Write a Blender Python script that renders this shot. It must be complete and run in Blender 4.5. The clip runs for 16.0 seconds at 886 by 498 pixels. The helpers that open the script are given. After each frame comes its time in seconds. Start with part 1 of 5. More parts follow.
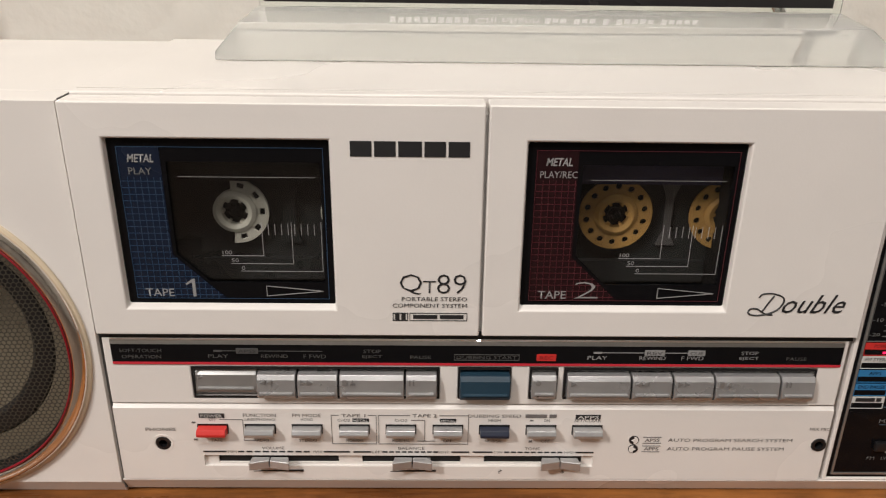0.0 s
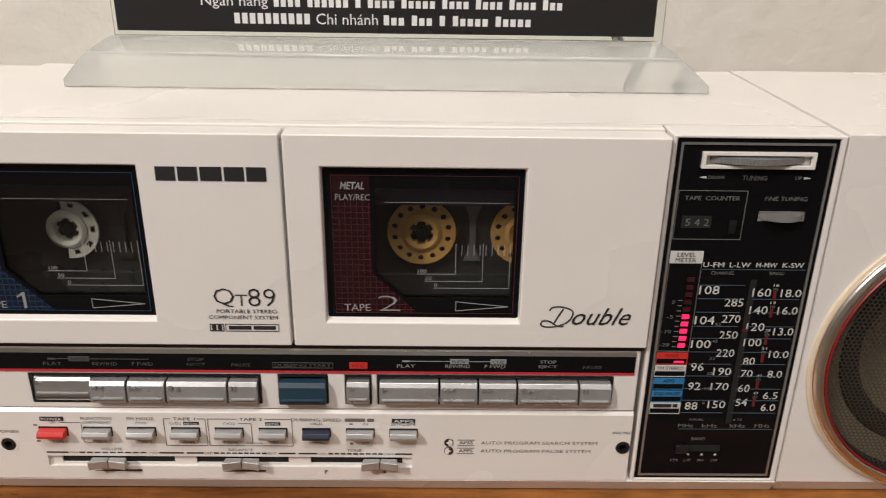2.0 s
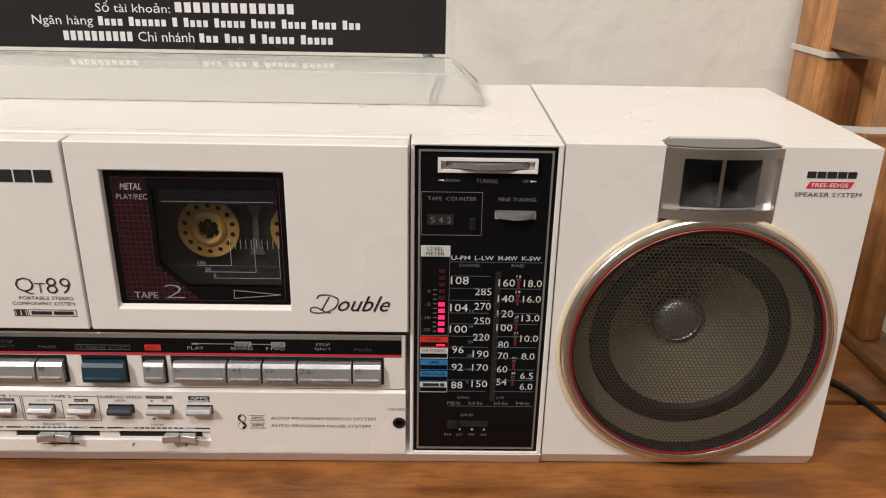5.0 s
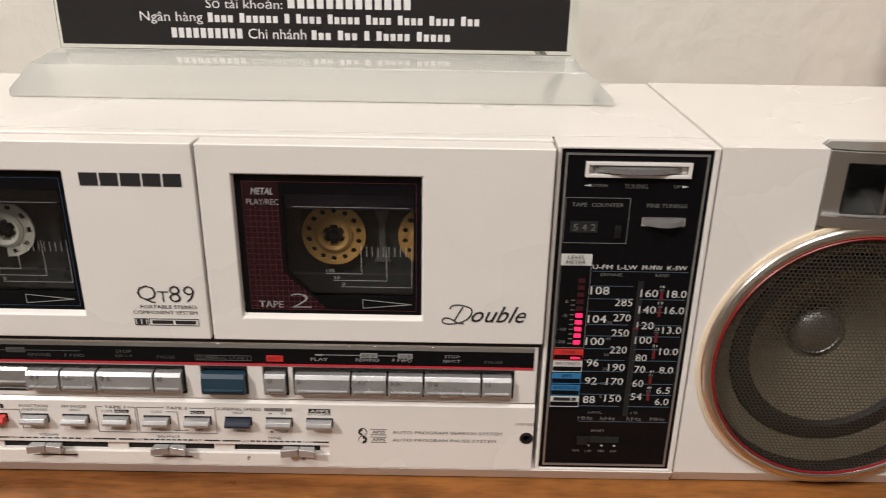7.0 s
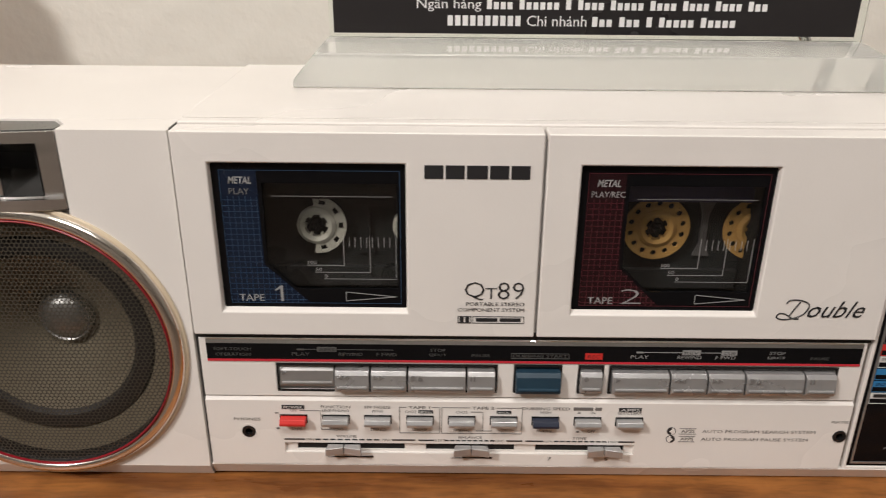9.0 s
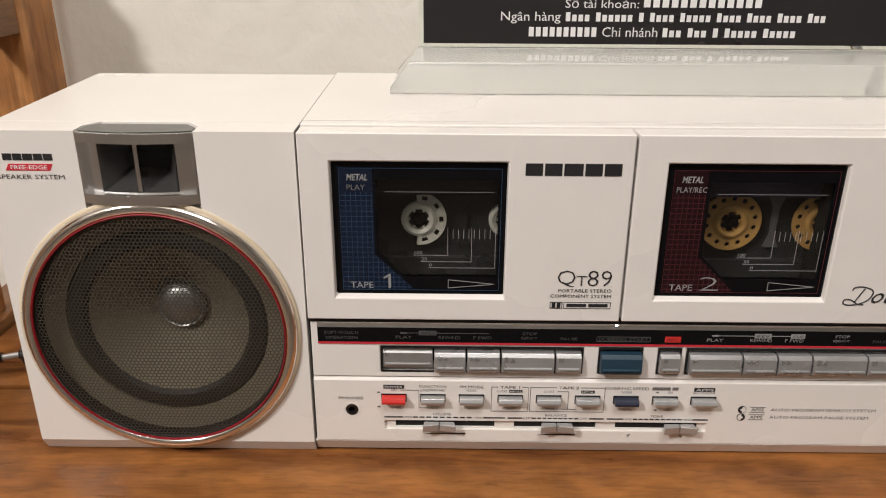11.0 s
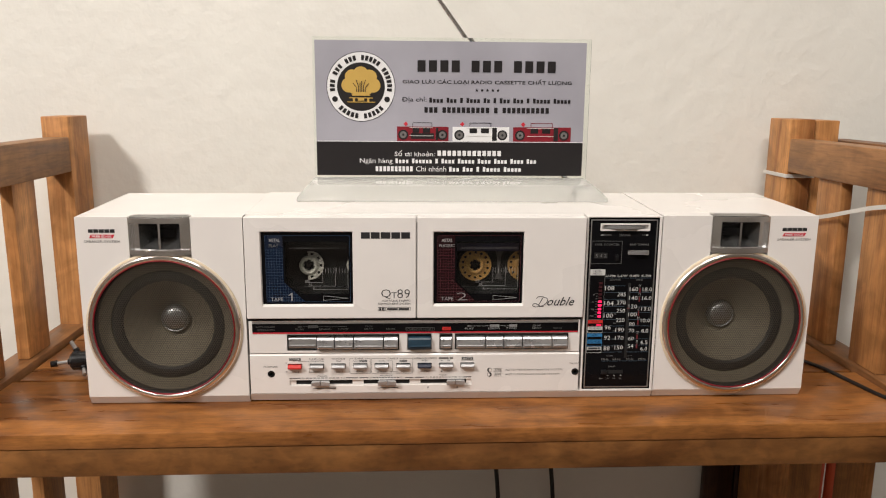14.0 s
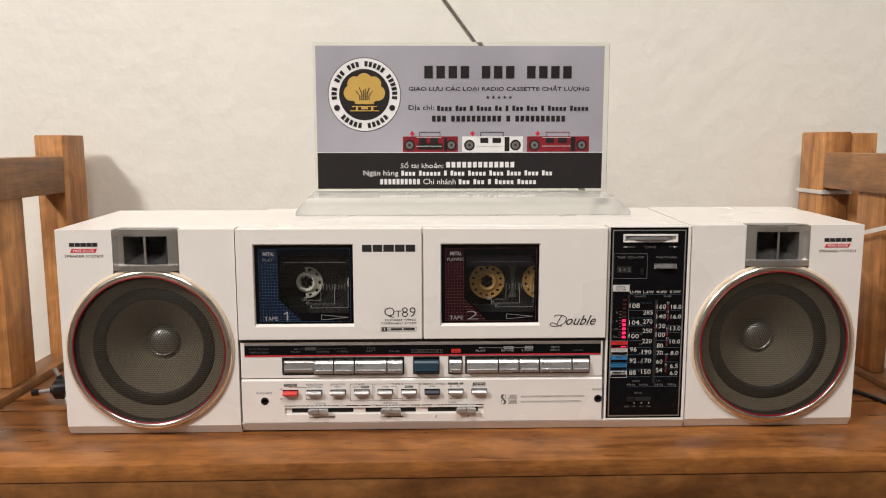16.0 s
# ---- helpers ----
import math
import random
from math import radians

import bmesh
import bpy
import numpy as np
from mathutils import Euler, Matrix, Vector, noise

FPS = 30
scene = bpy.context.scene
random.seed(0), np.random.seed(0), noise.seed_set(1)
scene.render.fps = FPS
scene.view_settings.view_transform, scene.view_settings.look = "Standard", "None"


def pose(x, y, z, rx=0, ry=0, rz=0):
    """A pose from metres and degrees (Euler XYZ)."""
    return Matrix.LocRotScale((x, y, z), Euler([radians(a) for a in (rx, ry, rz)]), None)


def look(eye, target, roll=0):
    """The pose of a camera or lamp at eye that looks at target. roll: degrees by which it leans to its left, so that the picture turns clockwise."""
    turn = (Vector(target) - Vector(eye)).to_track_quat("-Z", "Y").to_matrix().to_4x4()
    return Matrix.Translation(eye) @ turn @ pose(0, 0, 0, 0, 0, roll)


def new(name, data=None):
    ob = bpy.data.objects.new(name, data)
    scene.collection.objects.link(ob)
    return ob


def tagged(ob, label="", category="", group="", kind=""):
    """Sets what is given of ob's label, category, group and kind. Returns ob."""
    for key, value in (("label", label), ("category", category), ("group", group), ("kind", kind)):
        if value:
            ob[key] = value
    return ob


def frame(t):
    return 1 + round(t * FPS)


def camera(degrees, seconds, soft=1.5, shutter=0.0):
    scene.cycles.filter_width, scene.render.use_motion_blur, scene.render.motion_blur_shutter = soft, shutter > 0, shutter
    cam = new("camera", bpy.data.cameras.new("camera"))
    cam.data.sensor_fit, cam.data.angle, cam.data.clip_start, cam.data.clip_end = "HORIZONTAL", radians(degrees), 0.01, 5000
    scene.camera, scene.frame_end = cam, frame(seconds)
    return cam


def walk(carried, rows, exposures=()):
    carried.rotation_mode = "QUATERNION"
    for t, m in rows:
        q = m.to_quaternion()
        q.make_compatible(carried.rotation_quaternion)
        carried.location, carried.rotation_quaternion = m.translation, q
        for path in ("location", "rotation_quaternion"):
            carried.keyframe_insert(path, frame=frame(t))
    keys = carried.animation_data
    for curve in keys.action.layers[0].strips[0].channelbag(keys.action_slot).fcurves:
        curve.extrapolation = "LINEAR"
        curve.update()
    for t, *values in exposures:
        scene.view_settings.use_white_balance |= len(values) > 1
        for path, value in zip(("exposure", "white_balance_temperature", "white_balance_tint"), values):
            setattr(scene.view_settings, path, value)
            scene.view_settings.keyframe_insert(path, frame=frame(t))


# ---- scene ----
cam = camera(60.3, 16.0, soft=1.1, shutter=0.2)
METRES, EYE, TILT, LEAN, TURN = 0.925, 0.2248, 0.0, 0.0, -1.05
ROWS = [
    (0.0, 0.0, 0.0, 0.0, 0.31, -22.1, -0.76),
    (0.5, 0.0183, -0.0019, 0.0046, 0.25, -21.98, -0.83),
    (1.0, 0.0293, -0.0064, 0.0029, 0.53, -22.07, -0.83),
    (1.5, 0.0502, -0.0136, 0.0095, 0.71, -22.07, -0.75),
    (2.0, 0.0856, -0.02, 0.0163, 0.55, -21.95, -0.78),
    (2.5, 0.1159, -0.0261, 0.0201, 0.36, -21.91, -0.78),
    (3.0, 0.157, -0.0367, 0.024, 0.17, -21.91, -0.85),
    (3.5, 0.1817, -0.051, 0.0298, 0.02, -21.83, -1.01),
    (4.0, 0.1962, -0.0667, 0.0303, 0.05, -21.72, -1.13),
    (6.5, 0.183, -0.0455, 0.0268, 1.03, -21.49, -0.87),
    (7.0, 0.1351, -0.0423, 0.0266, 1.41, -21.87, -0.88),
    (7.5, 0.0975, -0.0373, 0.0288, 1.54, -22.01, -0.83),
    (8.0, 0.0598, -0.0319, 0.0235, 1.35, -22.18, -0.71),
    (8.5, 0.0241, -0.0311, 0.0203, 1.16, -22.34, -0.56),
    (9.0, -0.022, -0.0338, 0.0208, 1.26, -22.43, -0.48),
    (9.5, -0.0543, -0.0366, 0.0199, 1.78, -22.46, -0.35),
    (12.0, -0.0658, -0.1599, 0.0468, 1.15, -19.66, -0.01),
    (12.5, -0.0466, -0.2364, 0.067, 0.43, -17.25, 0.36),
    (13.0, -0.0295, -0.3163, 0.0712, -0.51, -15.01, 0.24),
    (13.5, -0.0025, -0.377, 0.0692, -1.43, -13.27, 0.24),
    (14.0, 0.0197, -0.4248, 0.0551, -1.64, -11.37, -0.5),
    (14.5, 0.026, -0.4235, 0.0398, -1.82, -9.96, -0.96),
    (15.0, 0.0345, -0.4023, 0.0257, -1.54, -8.49, -0.13),
    (15.5, 0.0315, -0.3886, 0.0199, -0.85, -7.83, -0.09),
    (16.0, 0.0316, -0.3721, 0.0145, -0.23, -7.81, 0.06),
]
walk(cam, [(t, pose(-0.0402, -0.2674, EYE, TILT, LEAN, TURN) @ pose(METRES * x, METRES * y, METRES * z, 90 + pitch, roll, yaw)) for t, x, y, z, yaw, pitch, roll in ROWS],
     exposures=((0.0, 0.0), (2.0, 0.0), (3.0, 0.02), (4.0, 0.10), (6.5, 0.09), (9.0, 0.0), (12.0, 0.04), (12.5, 0.02), (13.0, -0.01), (13.5, 0.13), (14.0, 0.19), (16.0, 0.16)))

# ---- world and lights ----
world = bpy.data.worlds.new("room_light")
scene.world = world
world.use_nodes = True
world.node_tree.nodes["Background"].inputs[0].default_value = (0.9, 0.86, 0.8, 1)
world.node_tree.nodes["Background"].inputs[1].default_value = 0.05


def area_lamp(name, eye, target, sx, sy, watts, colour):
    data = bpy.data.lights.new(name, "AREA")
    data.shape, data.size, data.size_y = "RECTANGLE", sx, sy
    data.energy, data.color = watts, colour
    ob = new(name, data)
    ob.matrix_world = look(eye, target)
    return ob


area_lamp("ceiling_lamp_key", (-1.80, -1.70, 2.05), (0.0, 0.1, 0.0), 0.34, 0.34, 58, (1.0, 0.935, 0.885))
# unseen fill lamp, added to lift the front faces and the wall
area_lamp("unseen_fill_lamp", (0.10, -1.20, 2.15), (0.05, 0.1, 0.0), 0.9, 0.4, 25, (1.0, 0.94, 0.89))

# ---- materials ----


def principled(name):
    m = bpy.data.materials.new(name)
    m.use_nodes = True
    return m, m.node_tree, m.node_tree.nodes["Principled BSDF"]


def link(nt, a, b):
    nt.links.new(a, b)


def plain(name, colour, rough=0.5, metal=0.0, vary=0.06, scale=60.0, bump=0.0, bump_scale=300.0, bump_dist=0.002, coat=0.0, emit=0.0, spec=0.5):
    """A surface with mottling at two scales and a fine relief."""
    m, nt, b = principled(name)
    b.inputs["Roughness"].default_value, b.inputs["Metallic"].default_value = rough, metal
    b.inputs["Coat Weight"].default_value = coat
    b.inputs["Specular IOR Level"].default_value = spec
    co = nt.nodes.new("ShaderNodeTexCoord")
    n1, n2 = nt.nodes.new("ShaderNodeTexNoise"), nt.nodes.new("ShaderNodeTexNoise")
    n1.inputs["Scale"].default_value, n2.inputs["Scale"].default_value = scale, scale * 0.13
    n1.inputs["Detail"].default_value = n2.inputs["Detail"].default_value = 5
    add = nt.nodes.new("ShaderNodeMath")
    link(nt, co.outputs["Object"], n1.inputs["Vector"])
    link(nt, co.outputs["Object"], n2.inputs["Vector"])
    link(nt, n1.outputs["Fac"], add.inputs[0])
    link(nt, n2.outputs["Fac"], add.inputs[1])
    ramp = nt.nodes.new("ShaderNodeMapRange")
    ramp.interpolation_type = "SMOOTHSTEP"
    ramp.inputs["From Min"].default_value, ramp.inputs["From Max"].default_value = 0.6, 1.4
    ramp.inputs["To Min"].default_value, ramp.inputs["To Max"].default_value = 1 - vary, 1 + vary * 0.5
    link(nt, add.outputs[0], ramp.inputs["Value"])
    mix = nt.nodes.new("ShaderNodeVectorMath")
    mix.operation = "SCALE"
    mix.inputs[0].default_value = colour
    link(nt, ramp.outputs["Result"], mix.inputs["Scale"])
    link(nt, mix.outputs[0], b.inputs["Base Color"])
    rr = nt.nodes.new("ShaderNodeMapRange")
    rr.interpolation_type = "SMOOTHSTEP"
    rr.inputs["From Min"].default_value, rr.inputs["From Max"].default_value = 0.22, 0.78
    rr.inputs["To Min"].default_value, rr.inputs["To Max"].default_value = max(rough - 0.05, 0.02), rough + 0.06
    link(nt, n2.outputs["Fac"], rr.inputs["Value"])
    link(nt, rr.outputs["Result"], b.inputs["Roughness"])
    if bump:
        n3, bp = nt.nodes.new("ShaderNodeTexNoise"), nt.nodes.new("ShaderNodeBump")
        n3.inputs["Scale"].default_value, n3.inputs["Detail"].default_value = bump_scale, 4
        bp.inputs["Strength"].default_value, bp.inputs["Distance"].default_value = bump, bump_dist
        link(nt, co.outputs["Object"], n3.inputs["Vector"])
        link(nt, n3.outputs["Fac"], bp.inputs["Height"])
        link(nt, bp.outputs["Normal"], b.inputs["Normal"])
    if emit:
        b.inputs["Emission Color"].default_value = (*colour, 1)
        b.inputs["Emission Strength"].default_value = emit
    return m


def wood(name, dark, light, stretch, rough=0.36, rings=9.0):
    """Planed and oiled wood: broad tone, flowing growth lines, fine pores; stretch is the scale along x, y and z."""
    m, nt, b = principled(name)
    co, info = nt.nodes.new("ShaderNodeTexCoord"), nt.nodes.new("ShaderNodeObjectInfo")
    off = nt.nodes.new("ShaderNodeVectorMath")
    off.operation = "MULTIPLY_ADD"
    off.inputs[1].default_value = (7.0, 5.0, 3.0)
    link(nt, info.outputs["Random"], off.inputs[0])
    link(nt, co.outputs["Object"], off.inputs[2])
    st = nt.nodes.new("ShaderNodeVectorMath")
    st.operation = "MULTIPLY"
    st.inputs[1].default_value = stretch
    link(nt, off.outputs[0], st.inputs[0])

    def noise(scale, detail, warp, source):
        n = nt.nodes.new("ShaderNodeTexNoise")
        n.inputs["Scale"].default_value, n.inputs["Detail"].default_value, n.inputs["Distortion"].default_value = scale, detail, warp
        link(nt, source, n.inputs["Vector"])
        return n.outputs["Fac"]

    def ranged(value, a, c, lo, hi):
        r = nt.nodes.new("ShaderNodeMapRange")
        r.inputs["From Min"].default_value, r.inputs["From Max"].default_value = a, c
        r.inputs["To Min"].default_value, r.inputs["To Max"].default_value = lo, hi
        link(nt, value, r.inputs["Value"])
        return r.outputs["Result"]

    def maths(op, a, c):
        k = nt.nodes.new("ShaderNodeMath")
        k.operation = op
        for sock, v in zip(k.inputs, (a, c)):
            if isinstance(v, (int, float)):
                sock.default_value = v
            else:
                link(nt, v, sock)
        return k.outputs[0]
    broad = noise(0.55, 4, 1.2, st.outputs[0])
    # growth lines: the level lines of a slow field
    lines = maths("SINE", maths("MULTIPLY", noise(0.42, 2, 0.5, st.outputs[0]), rings * 6.2832), 0.0)
    fine = noise(5.0, 8, 0.6, st.outputs[0])
    pores = noise(24.0, 4, 0.3, st.outputs[0])
    figure = noise(30.0, 4, 1.0, off.outputs[0])
    f = maths("ADD", maths("MULTIPLY", broad, 0.51), maths("MULTIPLY", fine, 0.40))
    f = maths("ADD", f, maths("MULTIPLY", ranged(lines, -1.0, 1.0, 0.0, 1.0), 0.09))
    ramp = nt.nodes.new("ShaderNodeValToRGB")
    e = ramp.color_ramp.elements
    e[0].position, e[0].color = 0.37, (*dark, 1)
    e[1].position, e[1].color = 0.64, (*light, 1)
    mid = e.new(0.5)
    mid.color = (*[0.42 * a + 0.58 * c for a, c in zip(dark, light)], 1)
    link(nt, f, ramp.inputs["Fac"])
    tone = maths("MULTIPLY", ranged(pores, 0.34, 0.55, 0.80, 1.03), ranged(figure, 0.38, 0.64, 0.80, 1.12))
    tone = maths("MULTIPLY", tone, ranged(info.outputs["Random"], 0.0, 1.0, 0.85, 1.12))
    col = nt.nodes.new("ShaderNodeVectorMath")
    col.operation = "SCALE"
    link(nt, ramp.outputs["Color"], col.inputs[0])
    link(nt, tone, col.inputs["Scale"])
    link(nt, col.outputs[0], b.inputs["Base Color"])
    link(nt, ranged(fine, 0.3, 0.7, rough - 0.06, rough + 0.08), b.inputs["Roughness"])
    b.inputs["Specular IOR Level"].default_value = 0.32
    bp = nt.nodes.new("ShaderNodeBump")
    bp.inputs["Strength"].default_value, bp.inputs["Distance"].default_value = 0.12, 0.001
    link(nt, pores, bp.inputs["Height"])
    link(nt, bp.outputs["Normal"], b.inputs["Normal"])
    return m


def glass(name, tint, rough=0.0, ior=1.46):
    m, nt, b = principled(name)
    b.inputs["Base Color"].default_value = (*tint, 1)
    b.inputs["Transmission Weight"].default_value = 1.0
    b.inputs["Roughness"].default_value, b.inputs["IOR"].default_value = rough, ior
    return m


WHITE = plain("ivory_plastic", (0.80, 0.767, 0.735), 0.28, vary=0.03, scale=25, bump=0.03, bump_scale=900)
YELLOWED = plain("yellowed_plastic", (0.72, 0.61, 0.45), 0.35, vary=0.10, scale=40)
BLACK = plain("black_plastic", (0.012, 0.012, 0.013), 0.28, vary=0.15)
GLOSSY_BLACK = plain("glossy_black_panel", (0.005, 0.005, 0.006), 0.10, vary=0.15, spec=0.2)
# dark grey of the seam strips: shade put into the colour
SEAM_SHADE = plain("grey_seam_shade", (0.10, 0.095, 0.09), 0.7)
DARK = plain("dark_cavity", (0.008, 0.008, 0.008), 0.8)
SILVER = plain("silver_plating", (0.50, 0.50, 0.505), 0.30, metal=0.65, vary=0.08, scale=220, bump=0.04, bump_scale=1500)
MILLED = plain("milled_grey_metal", (0.36, 0.36, 0.36), 0.38, metal=0.6, vary=0.1, scale=150)
STEEL = plain("dull_silver", (0.5, 0.5, 0.5), 0.33, metal=0.8, vary=0.1, scale=150)
CHROME = plain("chrome", (0.92, 0.92, 0.925), 0.06, metal=1.0, vary=0.06, scale=50)
HORN_CHROME = plain("worn_chrome", (0.95, 0.95, 0.95), 0.22, metal=1.0, vary=0.06, scale=50)
HORN = plain("smoked_chrome", (0.17, 0.17, 0.165), 0.26, metal=0.8, vary=0.1)
RINGM = plain("champagne_chrome", (0.90, 0.845, 0.785), 0.16, metal=1.0, vary=0.06, scale=30)
RED_RING = plain("red_trim", (0.26, 0.006, 0.015), 0.35)
RED_KEY = plain("red_key_plastic", (0.62, 0.035, 0.03), 0.35)
RED_PRINT = plain("red_print", (0.60, 0.03, 0.05), 0.4)
DIM_RED = plain("dim_red_print", (0.16, 0.012, 0.016), 0.4)
BLUE_KEY = plain("petrol_blue_plastic", (0.015, 0.042, 0.068), 0.42, vary=0.1)
NAVY_KEY = plain("navy_plastic", (0.018, 0.024, 0.046), 0.42)
BLUE_PRINT = plain("blue_print", (0.03, 0.19, 0.42), 0.4)
INK = plain("black_ink", (0.02, 0.02, 0.022), 0.45)
FAINT_INK = plain("faint_grey_print", (0.30, 0.30, 0.30), 0.4, metal=0.5)
GREY_INK = plain("grey_ink", (0.16, 0.15, 0.145), 0.5)
PALE_INK = plain("pale_ink", (0.62, 0.62, 0.60), 0.45)
MID_INK = plain("grey_window_print", (0.30, 0.30, 0.30), 0.45)
DIM_INK = plain("dim_ink", (0.17, 0.17, 0.165), 0.45)
STRIPE_INK = plain("dull_stripe_print", (0.085, 0.085, 0.083), 0.45)
BLUE_LINE = plain("blue_line_print", (0.06, 0.10, 0.14), 0.45)
GRILLE = plain("taupe_grille_paint", (0.052, 0.044, 0.032), 0.5, metal=0.0, vary=0.15, scale=200)
CONE = plain("taupe_paper_cone", (0.155, 0.133, 0.092), 0.8, vary=0.1, scale=150)
RUBBER = plain("black_rubber", (0.006, 0.006, 0.006), 0.6)
CAP = plain("shiny_dust_cap", (0.36, 0.36, 0.35), 0.36, metal=0.9)
LED = plain("lit_red_led", (1.0, 0.015, 0.09), 0.4, emit=1.5)
LED_OFF = plain("unlit_red_led", (0.05, 0.006, 0.01), 0.4)
NAVY_PRINT = plain("navy_print", (0.005, 0.011, 0.028), 0.25)
MAROON_PRINT = plain("maroon_print", (0.017, 0.004, 0.006), 0.25)
NAVY_GRID = plain("blue_grid_print", (0.024, 0.058, 0.115), 0.35)
MAROON_GRID = plain("maroon_grid_print", (0.085, 0.016, 0.022), 0.35)
SMOKE = glass("smoked_glass", (0.44, 0.445, 0.44))
ACRYLIC = glass("clear_acrylic", (0.95, 0.985, 0.955), 0.02, 1.40)
WHITENED = glass("whitened_clear_acrylic", (0.985, 0.99, 0.96), 0.02, 1.46)
# diffuse white stands for the bright radio top refracted through clear acrylic
WHITENED.node_tree.nodes["Principled BSDF"].inputs["Transmission Weight"].default_value = 0.72
REEL_YELLOW = plain("amber_reel_plastic", (0.68, 0.39, 0.12), 0.4)
REEL_WHITE = plain("cream_reel_plastic", (0.80, 0.77, 0.66), 0.4)
SHELL = plain("clear_smoke_shell", (0.036, 0.038, 0.038), 0.3)
VIOLET = plain("violet_label", (0.10, 0.09, 0.17), 0.6)
CARD_GREY = plain("silver_grey_card", (0.40, 0.395, 0.445), 0.34, vary=0.22, scale=9)
CARD_BLACK = plain("black_card_print", (0.020, 0.018, 0.019), 0.30)
CARD_WHITE = plain("white_card_print", (0.80, 0.80, 0.80), 0.4)
GOLD = plain("gold_print", (0.55, 0.36, 0.09), 0.4)
TIE = plain("milky_nylon", (0.66, 0.64, 0.60), 0.4)
CORD = plain("black_cord", (0.008, 0.008, 0.009), 0.4)
ORANGE = plain("orange_plastic", (0.55, 0.10, 0.04), 0.5)
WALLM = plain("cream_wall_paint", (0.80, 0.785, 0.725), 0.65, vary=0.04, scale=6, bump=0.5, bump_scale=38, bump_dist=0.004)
# unseen far walls, toned dark to give chrome and black panel contrast
FAR_WALL = plain("unseen_wall_dark_tone", (0.32, 0.30, 0.28), 0.8, vary=0.1, scale=3)
CEIL = plain("white_ceiling_paint", (0.75, 0.74, 0.70), 0.8)
# floor out of view, darkened to keep its reflection off the black panel
FLOORM = plain("brown_unseen_floor", (0.12, 0.09, 0.07), 0.45, scale=8)
WOOD_X = wood("bench_wood_long", (0.145, 0.051, 0.015), (0.330, 0.133, 0.036), (3.4, 22.0, 22.0), 0.32)
WOOD_APRON = wood("bench_wood_apron", (0.120, 0.046, 0.013), (0.280, 0.122, 0.036), (4.0, 12.0, 9.0), 0.45)
WOOD_Y = wood("bench_wood_deep", (0.20, 0.088, 0.034), (0.40, 0.205, 0.086), (18.0, 1.5, 18.0), 0.45)
WOOD_Z = wood("bench_wood_upright", (0.29, 0.110, 0.033), (0.62, 0.305, 0.112), (18.0, 18.0, 1.2), 0.42)
WOOD_RAIL = wood("bench_wood_rail", (0.12, 0.048, 0.017), (0.28, 0.128, 0.048), (18.0, 1.5, 18.0), 0.40)
# brown crate wood, darkened to stand for the shade below the bench
WOOD_DARK = wood("shade_darkened_wood", (0.025, 0.010, 0.006), (0.07, 0.030, 0.014), (24.0, 24.0, 2.6))

# ---- mesh helpers ----


def mesh_of(bm, material, smooth=False):
    me = bpy.data.meshes.new("mesh")
    bmesh.ops.recalc_face_normals(bm, faces=bm.faces)
    bm.to_mesh(me)
    bm.free()
    me.materials.append(material)
    if smooth:
        me.polygons.foreach_set("use_smooth", [True] * len(me.polygons))
        me.set_sharp_from_angle(angle=radians(28 if smooth is True else smooth))
    return me


def part(name, bm, material, parent, label="", smooth=True):
    me = bm if isinstance(bm, bpy.types.Mesh) else mesh_of(bm, material, smooth)
    if isinstance(bm, bpy.types.Mesh) and not me.materials:
        me.materials.append(material)
    ob = new(name, me)
    ob.parent = parent
    if label:
        tagged(ob, label)
    return ob


def thing(name, label, category, group="", kind=""):
    return tagged(new(name), label, category, group, kind)


def box(x0, x1, y0, y1, z0, z1, bevel=0.0, seg=2, bm=None):
    bm2 = bmesh.new()
    bmesh.ops.create_cube(bm2, size=1.0)
    for v in bm2.verts:
        v.co = Vector(((x0 + x1) / 2 + v.co.x * (x1 - x0), (y0 + y1) / 2 + v.co.y * (y1 - y0), (z0 + z1) / 2 + v.co.z * (z1 - z0)))
    if bevel:
        bmesh.ops.bevel(bm2, geom=bm2.edges[:], offset=bevel, segments=seg, profile=0.5, affect="EDGES", clamp_overlap=True)
    if bm is None:
        return bm2
    me = bpy.data.meshes.new("tmp")
    bm2.to_mesh(me)
    bm2.free()
    bm.from_mesh(me)
    bpy.data.meshes.remove(me)
    return bm


def prism(points, y0, y1, bm=None, bevel=0.0):
    """An outline in x and z, pushed from y0 to y1."""
    bm = bm or bmesh.new()
    a = [bm.verts.new((x, y0, z)) for x, z in points]
    b = [bm.verts.new((x, y1, z)) for x, z in points]
    bm.faces.new(a)
    bm.faces.new(b[::-1])
    n = len(a)
    for i in range(n):
        bm.faces.new((a[i], b[i], b[(i + 1) % n], a[(i + 1) % n]))
    if bevel:
        bmesh.ops.bevel(bm, geom=bm.edges[:], offset=bevel, segments=1, affect="EDGES", clamp_overlap=True)
    return bm


def prism_x(points, x0, x1, bm=None):
    """An outline in y and z, pushed from x0 to x1."""
    bm = bm or bmesh.new()
    a = [bm.verts.new((x0, y, z)) for y, z in points]
    b = [bm.verts.new((x1, y, z)) for y, z in points]
    bm.faces.new(a)
    bm.faces.new(b[::-1])
    n = len(a)
    for i in range(n):
        bm.faces.new((a[i], b[i], b[(i + 1) % n], a[(i + 1) % n]))
    return bm


